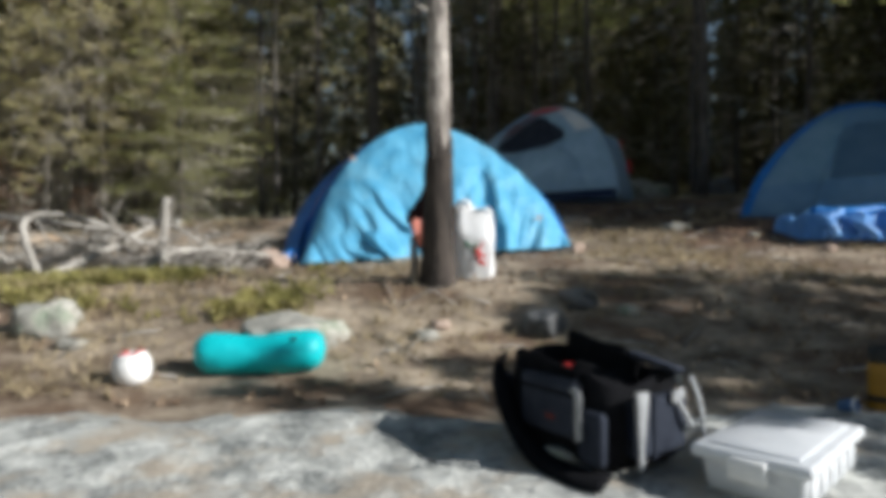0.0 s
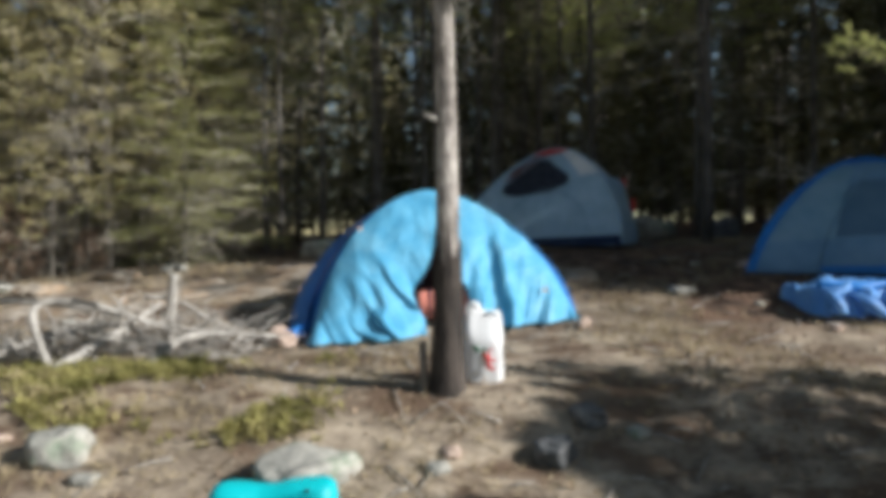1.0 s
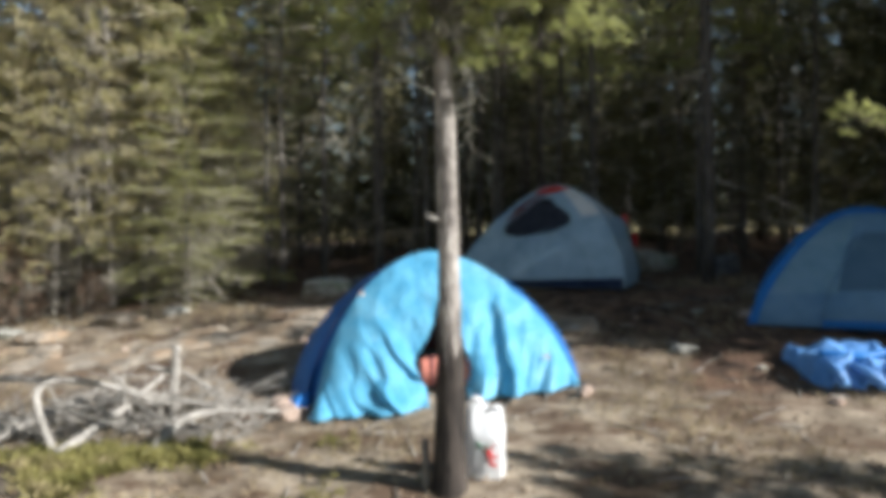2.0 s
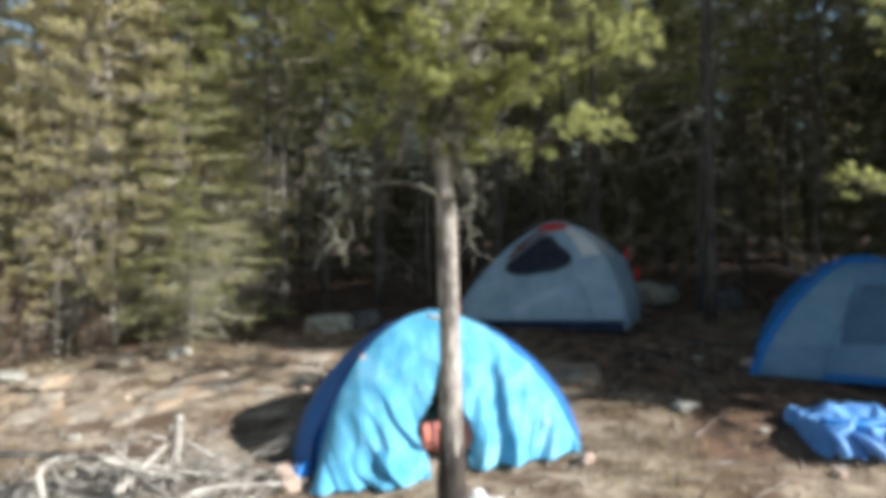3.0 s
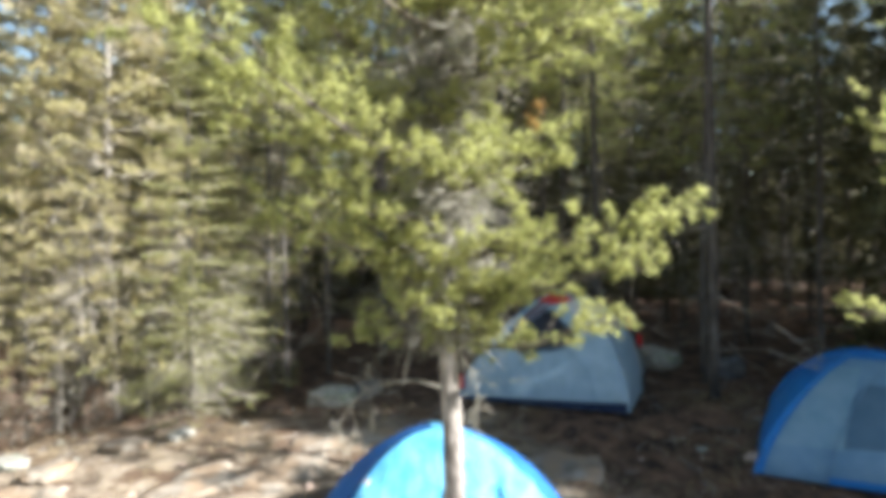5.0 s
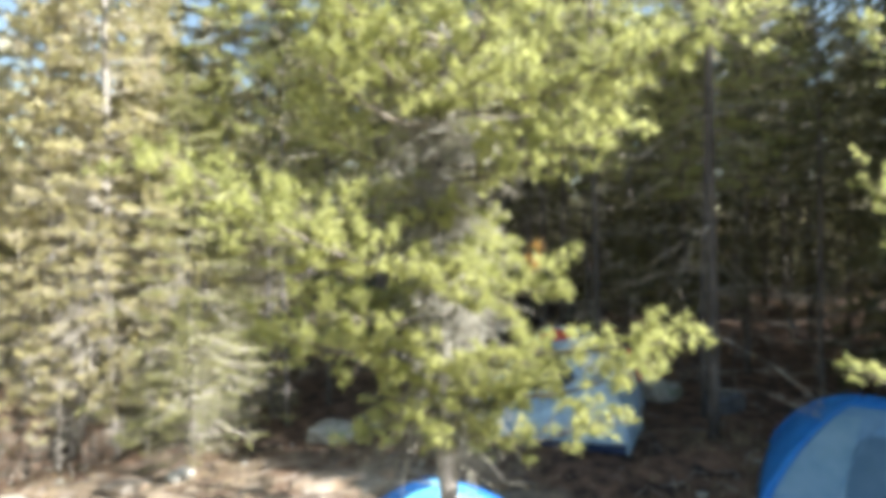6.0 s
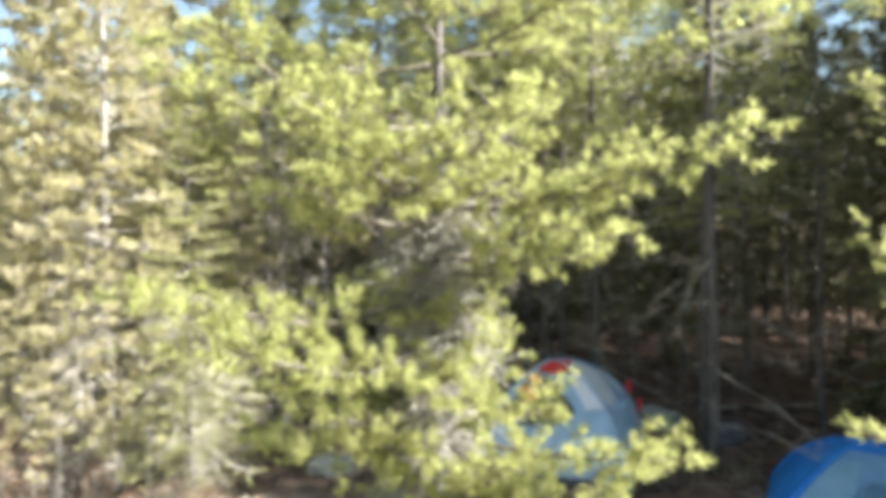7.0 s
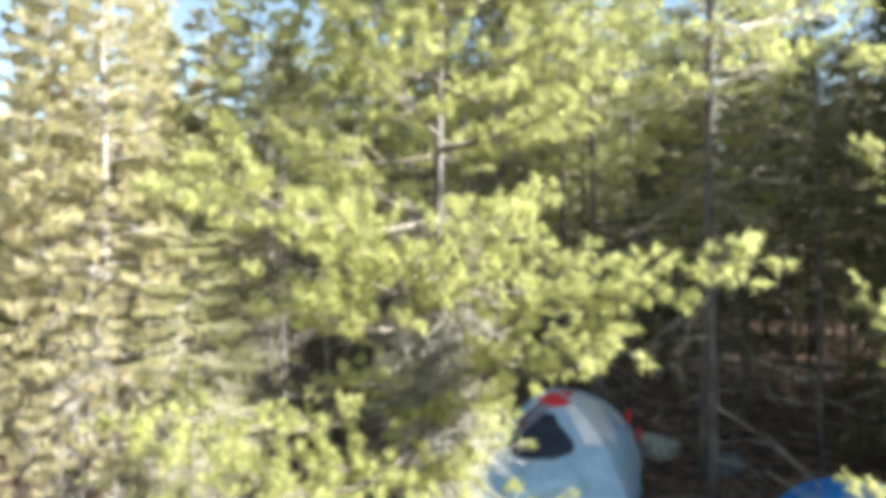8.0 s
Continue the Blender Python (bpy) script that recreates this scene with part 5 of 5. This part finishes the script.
def pail(at):
    ob = thing("plastic_tub", "small white plastic tub with red print on its lid", "container", at)
    part("tub_wall", mesh("tub_wall", *lathe([(0.0, 0.002), (0.052, 0.0), (0.068, 0.012), (0.080, 0.05), (0.079, 0.085), (0.070, 0.112), (0.064, 0.12), (0.058, 0.116), (0, 0.11)], 32), "white"), ob)
    lid = part("tub_lid", mesh("tub_lid", *lathe([(0.063, 0.116), (0.067, 0.118), (0.067, 0.127), (0.045, 0.134), (0, 0.136)], 32), "white"), ob)
    for x, y, w in ((-0.045, -0.03, 0.045), (0.012, -0.04, 0.03), (0.02, 0.0, 0.035), (-0.04, 0.01, 0.03)):
        p = [(x, y, 0.138 - 2 * (x * x + y * y)), (x + w, y + 0.006, 0.138 - 2 * ((x + w) ** 2 + y * y))]
        part("red_print", mesh("red_print", *flat_band(np.array(p), 0.022, (0, 1, 0), 0.006), "red"), lid, "red printed patch")
    return ob


pail(pose(-1.19, 2.44, gz(-1.19, 2.44) - 0.004, 5, -6, 15) @ Matrix.Scale(0.88, 4))


def dry_bag(at):
    """A plump inflated bolster, pinched in the middle."""
    ob = thing("teal_bolster", "plump teal nylon dry bag lying on the ground", "bag", at)
    n, m = 44, 28
    vs, fs = [], []
    for i in range(n + 1):
        u = i / n
        x = (u - 0.5) * 0.52
        r = 0.086 * (1 - abs(2 * u - 1) ** 9) ** 0.5 * (1 - 0.13 * math.exp(-((u - 0.45) / 0.15) ** 2))
        for k in range(m):
            a = 2 * math.pi * k / m
            w = 1 + 0.05 * noise.noise((x * 14, math.cos(a) * 2, math.sin(a) * 2)) + 0.02 * math.sin(a * 9) * abs(2 * u - 1) ** 3
            vs.append((x, math.cos(a) * r * 1.15 * w, 0.085 + max(-0.082, math.sin(a) * r * w) + 0.015 * (abs(2 * u - 1) ** 2)))
    for i in range(n):
        for k in range(m):
            fs.append([i * m + k, i * m + (k + 1) % m, (i + 1) * m + (k + 1) % m, (i + 1) * m + k])
    bolster = part("bolster", mesh("bolster", vs, fs, "teal"), ob)
    part("valve", mesh("valve", *lathe([(0.0, 0.008), (0.007, 0.008), (0.01, 0.0)], 14), "cap_black"), bolster, "black valve", at=pose(0.14, -0.075, 0.15, 50))
    return ob


dry_bag(pose(-0.735, 2.56, gz(-0.74, 2.56) - 0.004, 0, -1, 6))


def carrier_bag(at):
    """A full white carrier bag standing against the tree, handles up."""
    ob = thing("carrier_bag", "white plastic carrier bag with red and green print", "bag", at)
    n, m = 40, 26
    vs, fs = [], []
    for j in range(m + 1):
        v = j / m
        for i in range(n):
            a = 2 * math.pi * i / n
            c, s = math.cos(a), math.sin(a)
            w = 0.116 * (0.96 + 0.05 * math.sin(v * math.pi)) * (1 - 0.05 * v)
            d = 0.075 * (0.9 + 0.2 * math.sin(v * 3)) * (1 - 0.7 * max(0, v - 0.6) / 0.4)
            f = 1 + 0.07 * noise.noise((c * 2.2, s * 2.2, v * 3.5)) + 0.03 * math.sin(a * 7 + v * 3)
            x = math.copysign(abs(c) ** 0.45, c) * w * f
            vs.append((x, math.copysign(abs(s) ** 0.7, s) * d * f, (0.415 - 0.3 * x + 0.015 * math.sin(x * 60)) * v))
    for j in range(m):
        for i in range(n):
            fs.append([j * n + i, j * n + (i + 1) % n, (j + 1) * n + (i + 1) % n, (j + 1) * n + i])
    fs += [list(range(n))[::-1], [m * n + i for i in range(n)]]
    body = part("bag_body", mesh("bag_body", vs, fs, "film"), ob)
    for x, z, h in ((-0.06, 0.42, 0.045), (0.058, 0.385, 0.03)):
        p = smooth_path([(x - 0.035, 0, z - 0.03), (x - 0.03, -0.01, z + h * 0.7), (x, -0.015, z + h), (x + 0.03, 0, z + h * 0.6), (x + 0.035, 0.005, z - 0.03)], 16)
        part("handle", mesh("handle", *flat_band(p, 0.05, (0.35, 0.93, 0.1), 0.01), "film"), ob, "crumpled handle loop standing up")
    for pts, mt, nm in (([(0.0, 0.18), (0.035, 0.15), (0.03, 0.11), (0.065, 0.09)], "red", "red_print"), ([(0.05, 0.21), (0.02, 0.15), (0.07, 0.14)], "red", "red_print"), ([(-0.05, 0.22), (-0.02, 0.19), (0.01, 0.21), (0.0, 0.16)], "green", "green_print")):
        p = smooth_path([(x, -0.088 - 0.006 * math.sin(z * 20), z) for x, z in pts], 12)
        part(nm, mesh(nm, *flat_band(p, 0.024, (0.8, 0, 0.6), 0.006), mt), body)
    return ob


carrier_bag(pose(0.185, 3.72, gz(0.185, 3.72) - 0.005, 0, 0, -6))


def stake(at):
    ob = thing("wooden_stake", "short grey weathered stake standing beside the pine", "stake", at)
    part("shaft", mesh("shaft", *tube([(0, 0, -0.1), (0.004, 0, 0.12), (-0.003, 0.0, 0.27)], [0.026, 0.024, 0.021], 8), "thin_bark"), ob)
    return ob


stake(pose(-0.165, 3.6, gz(-0.165, 3.6)))


def sleeping_bag(at):
    ob = thing("sleeping_bag", "salmon-orange rolled sleeping bag in the tent doorway", "sleeping bag", at)
    n, m = 30, 20
    vs, fs = [], []
    for i in range(n + 1):
        u = i / n
        r = 0.115 * (1 - abs(2 * u - 1) ** 8) ** 0.5 * (1 + 0.05 * math.sin(u * 25))
        for k in range(m):
            a = 2 * math.pi * k / m
            w = 1 + 0.07 * noise.noise((u * 6, math.cos(a) * 1.5, math.sin(a) * 1.5))
            vs.append(((u - 0.5) * 0.54, math.cos(a) * r * w, 0.115 + max(-0.113, math.sin(a) * r * 1.05 * w)))
    for i in range(n):
        for k in range(m):
            fs.append([i * m + k, i * m + (k + 1) % m, (i + 1) * m + (k + 1) % m, (i + 1) * m + k])
    roll = part("roll", mesh("roll", vs, fs, "orange"), ob)
    part("tie", mesh("tie", *tube([(-0.14, math.cos(a) * 0.122, 0.115 + max(-0.112, math.sin(a) * 0.128)) for a in np.linspace(0, 6.28, 20)], [0.006], 5), "navy"), roll, "dark tie cord")
    return ob


sleeping_bag(pose(-0.03, 5.28, gz(0, 5.28) + 0.035, 0, 0, 6))


# ---- rocks ----
def rock_mesh(seed, sx, sy, sz, material, rough=0.35):
    bm = bmesh.new()
    bmesh.ops.create_icosphere(bm, subdivisions=4 if sx > 0.1 else 3, radius=1)
    off = Vector((seed * 3.7, seed * 1.3, seed * 2.1))
    for v in bm.verts:
        d = v.co.copy()
        k = 1 + rough * noise.noise(d * 1.1 + off) + rough * 0.4 * noise.noise(d * 2.7 + off) + rough * 0.12 * noise.noise(d * 8 + off)
        d = Vector((math.copysign(abs(d.x) ** 0.8, d.x), math.copysign(abs(d.y) ** 0.8, d.y), math.copysign(abs(d.z) ** 0.75, d.z)))
        v.co = Vector((d.x * sx * k, d.y * sy * k, d.z * sz * k))
    return from_bm("rock", bm, material)


for k, (x, y, sx, sy, sz, mt, lb) in enumerate((
        (-1.87, 3.0, 0.135, 0.11, 0.10, "stone", "rounded grey boulder on the dry ground"),
        (-0.66, 2.78, 0.25, 0.16, 0.1, "stone", "flat grey stone with pale lichen"),
        (-1.27, 4.86, 0.10, 0.08, 0.07, "pink_stone", "pinkish stone at the tent corner"),
        (-1.36, 4.98, 0.09, 0.08, 0.09, "pink_stone", "pinkish stone at the tent corner"),
        (0.47, 2.95, 0.11, 0.09, 0.07, "dark_stone", "dark damp stone half sunk in needles"),
        (0.7, 3.25, 0.12, 0.09, 0.05, "dark_stone", "dark damp stone half sunk in needles"),
        (-1.78, 9.3, 0.32, 0.3, 0.17, "stone", "grey boulder at the wood's edge"),
        (-1.3, 9.6, 0.24, 0.2, 0.16, "dark_stone", "grey boulder at the wood's edge"),
        (1.07, 5.1, 0.07, 0.06, 0.05, "pink_stone", "small stone beside the blue tent"),
        (3.35, 7.0, 0.14, 0.1, 0.06, "pink_stone", "pale stone near the blue dome tent"),
        (2.2, 6.0, 0.13, 0.1, 0.04, "stone", "pale flat stone on shaded ground"),
        (2.9, 4.75, 0.06, 0.05, 0.03, "pink_stone", "small pale stone on dry needles"),
        (3.35, 10.3, 0.3, 0.25, 0.22, "stone", "grey boulder among the trunks"),
        (4.1, 9.6, 0.28, 0.2, 0.2, "dark_stone", "dark boulder among the trunks"),
        (-4.9, 7.6, 0.34, 0.2, 0.07, "ledge", "flat pale stone at the wood's edge"),
        (-5.6, 7.9, 0.28, 0.2, 0.06, "stone", "flat pale stone at the wood's edge"),
        (-4.2, 8.1, 0.26, 0.18, 0.07, "ledge", "flat pale stone at the wood's edge"),
        (-3.6, 8.3, 0.16, 0.12, 0.08, "stone", "pale stone at the wood's edge"),
        (0.30, 1.60, 0.045, 0.035, 0.025, "stone", "grey pebble on the bedrock"),
        (0.39, 1.59, 0.035, 0.022, 0.015, "white", "white quartz pebble on the bedrock"))):
    top = ROCK if y < 2.1 else 0
    tagged(new("rock", rock_mesh(k + 1, sx, sy, sz, mt)), lb, "rock").matrix_basis = pose(x, y, gz(x, y) + top + sz * 0.45, 0, 0, k * 57)
for k in range(46):
    x, y = rt.uniform(-5.5, 4.5), rt.uniform(2.3, 9.0)
    if abs(x) < 1.35 and 4.6 < y < 7.2 or abs(x + 0.03) < 0.35 and 3.2 < y < 4:
        continue
    s = rt.uniform(0.02, 0.055)
    tagged(new("stone", rock_mesh(k + 40, s * 1.3, s, s * 0.6, "stone" if k % 3 else "pink_stone")), "small loose stone on the forest ground", "rock", "loose stones").matrix_basis = pose(x, y, gz(x, y) + s * 0.15, 0, 0, k * 77)


# ---- brush pile ----
def dead_limb(points, radii, twigs, seed):
    rng = np.random.default_rng(seed)
    p = smooth_path(points, 14)
    ob = thing("dead_limb", "bleached grey dead limb in the brush pile", "branch", Matrix.Identity(4), "brush pile limbs")
    part("limb", mesh("limb", *tube(p, radii, 8, rng, 0.1), "dead"), ob)
    tw = []
    for _ in range(twigs):
        i = rng.integers(3, 14)
        e = p[i] + rng.normal(0, 0.13, 3) + (0, 0, 0.05)
        e[2] = max(e[2], gz(e[0], e[1]) + 0.01)
        tw.append(tube([p[i], (p[i] + e) / 2 + rng.normal(0, 0.02, 3), e], [radii[-1] * 0.8, radii[-1] * 0.5, 0.002], 5))
    if tw:
        part("side_twig", mesh("side_twig", *join(tw), "dead"), ob)["kind"] = "stuff"
    return ob


def above(x, y, h):
    return (x, y, gz(x, y) + h)


for s, (pts, radii, tw) in enumerate((
        ([above(-2.66, 4.2, 0.0), above(-2.86, 4.3, 0.37), above(-2.8, 4.4, 0.47), above(-2.55, 4.5, 0.42), above(-2.3, 4.6, 0.3), above(-2.05, 4.75, 0.16)], [0.026, 0.024, 0.019, 0.011], 8),
        ([above(-2.66, 4.15, 0.02), above(-2.43, 4.5, 0.18), above(-2.25, 4.9, 0.37)], [0.04, 0.032, 0.02], 5),
        ([above(-2.0, 4.15, 0.0), above(-1.93, 4.3, 0.13), above(-1.78, 4.5, 0.17), above(-1.3, 4.7, 0.1)], [0.032, 0.028, 0.014], 8),
        ([above(-3.4, 4.5, 0.5), above(-2.95, 4.6, 0.44), above(-2.5, 4.7, 0.33), above(-2.1, 4.8, 0.2), above(-1.75, 4.9, 0.1)], [0.024, 0.02, 0.010], 10),
        ([above(-2.24, 5.0, -0.05), above(-2.2, 4.98, 0.28), above(-2.17, 4.96, 0.58)], [0.04, 0.038, 0.034], 0),
        ([above(-2.4, 4.95, 0.42), above(-2.1, 5.0, 0.33), above(-1.75, 5.0, 0.08)], [0.018, 0.015, 0.01], 5),
        ([above(-3.3, 4.4, 0.05), above(-3.0, 4.6, 0.2), above(-2.6, 5.0, 0.3)], [0.028, 0.02, 0.01], 8),
        ([above(-3.2, 4.9, 0.1), above(-2.6, 4.8, 0.22), above(-2.0, 4.5, 0.1)], [0.024, 0.02, 0.008], 8),
        ([above(-3.4, 4.2, 0.04), above(-3.1, 4.3, 0.14), above(-2.9, 4.7, 0.22)], [0.03, 0.02, 0.01], 6))):
    dead_limb(pts, radii, tw, s + 1)
rng = np.random.default_rng(17)
tw = []
for _ in range(440):
    x, y = rng.uniform(-3.7, -1.45), rng.uniform(4.3, 5.25)
    a, ln = rng.uniform(0, 6.283), rng.uniform(0.15, 0.6)
    h = 0.30 * rng.uniform(0, 1) ** 1.3 * max(0.15, 1 - abs(x + 2.6) / 1.3)
    s = np.array(above(x, y, h))
    e = s + (math.cos(a) * ln, math.sin(a) * ln * 0.6, rng.uniform(-0.2, 0.55) * ln)
    e[2] = max(e[2], gz(e[0], e[1]) + 0.005)
    tw.append(tube([s, (s + e) / 2 + rng.normal(0, 0.03, 3), e], [0.007, 0.005, 0.0015], 4))
tagged(new("brush_twigs", mesh("brush_twigs", *join(tw), "dead")), "tangle of dry grey twigs in the brush pile", "branches", kind="stuff")


# ---- low plants, grass and litter ----
def scatter(name, label, category, n, area, density, count, length, width, material, up, spread, seed):
    rng = np.random.default_rng(seed)
    cs, ws = [], []
    while len(cs) < n:
        x, y = rng.uniform(area[0], area[1]), rng.uniform(area[2], area[3])
        if rng.uniform() > density(x, y):
            continue
        h = rng.uniform(0, up)
        cs.append((x, y, gz(x, y) + h))
        ws.append((rng.normal(0, 0.2), rng.normal(0, 0.2), 0.7))
    return tagged(new(name, mesh(name, *blades(cs, ws, count, length, width, spread, rng), material, False)), label, category, kind="stuff")


def shrub_density(x, y):
    v = noise.noise((x * 1.3, y * 1.9, 6.6)) + 0.5 * noise.noise((x * 4, y * 4, 2.6))
    edge = 1 - abs(y - 3.65) / 0.55
    return max(0.0, min(1.0, 0.25 * edge + 2.5 * v)) * (1 if x < -1.0 else max(0, (-0.55 - x) / 0.45))


scatter("juniper", "low yellow-green creeping juniper", "shrub", 2300, (-4.2, -0.6, 3.05, 4.3), shrub_density, 7, 0.055, 0.013, "shrub", 0.06, 0.6, 3)
scatter("leaf_litter", "scattered brown leaves and bark flakes", "litter", 5200, (-6, 5, 2.2, 10.0),
        lambda x, y: max(0.1, min(1.0, 0.25 + 0.5 * (x > 0.3 and y < 4.5) + 1.3 * noise.noise((x * 1.6, y * 1.6, 5.1)))), 2, 0.038, 0.02, "leaf_litter", 0.012, 1.3, 31)
scatter("dry_grass", "short dead straw-coloured grass on the ground", "grass", 8000, (-6, 5, 2.25, 9.0),
        lambda x, y: max(0.0, min(1.0, 0.25 + 1.2 * noise.noise((x * 0.9, y * 0.9, 1.1)))), 5, 0.07, 0.006, "dry_grass", 0.0, 0.75, 8)
rng = np.random.default_rng(23)
tw = []
for _ in range(420):
    x, y = rng.uniform(-6, 5.5), rng.uniform(2.3, 10.5)
    a, ln = rng.uniform(0, 6.283), rng.uniform(0.05, 0.4)
    e = (x + math.cos(a) * ln, y + math.sin(a) * ln)
    tw.append(tube([above(x, y, 0.012), above((x + e[0]) / 2, (y + e[1]) / 2, 0.02), above(*e, 0.01)], [0.007, 0.006, 0.002], 4))
tagged(new("fallen_twigs", mesh("fallen_twigs", *join(tw), "dead")), "fallen dry twigs strewn over the ground", "twigs", kind="stuff")
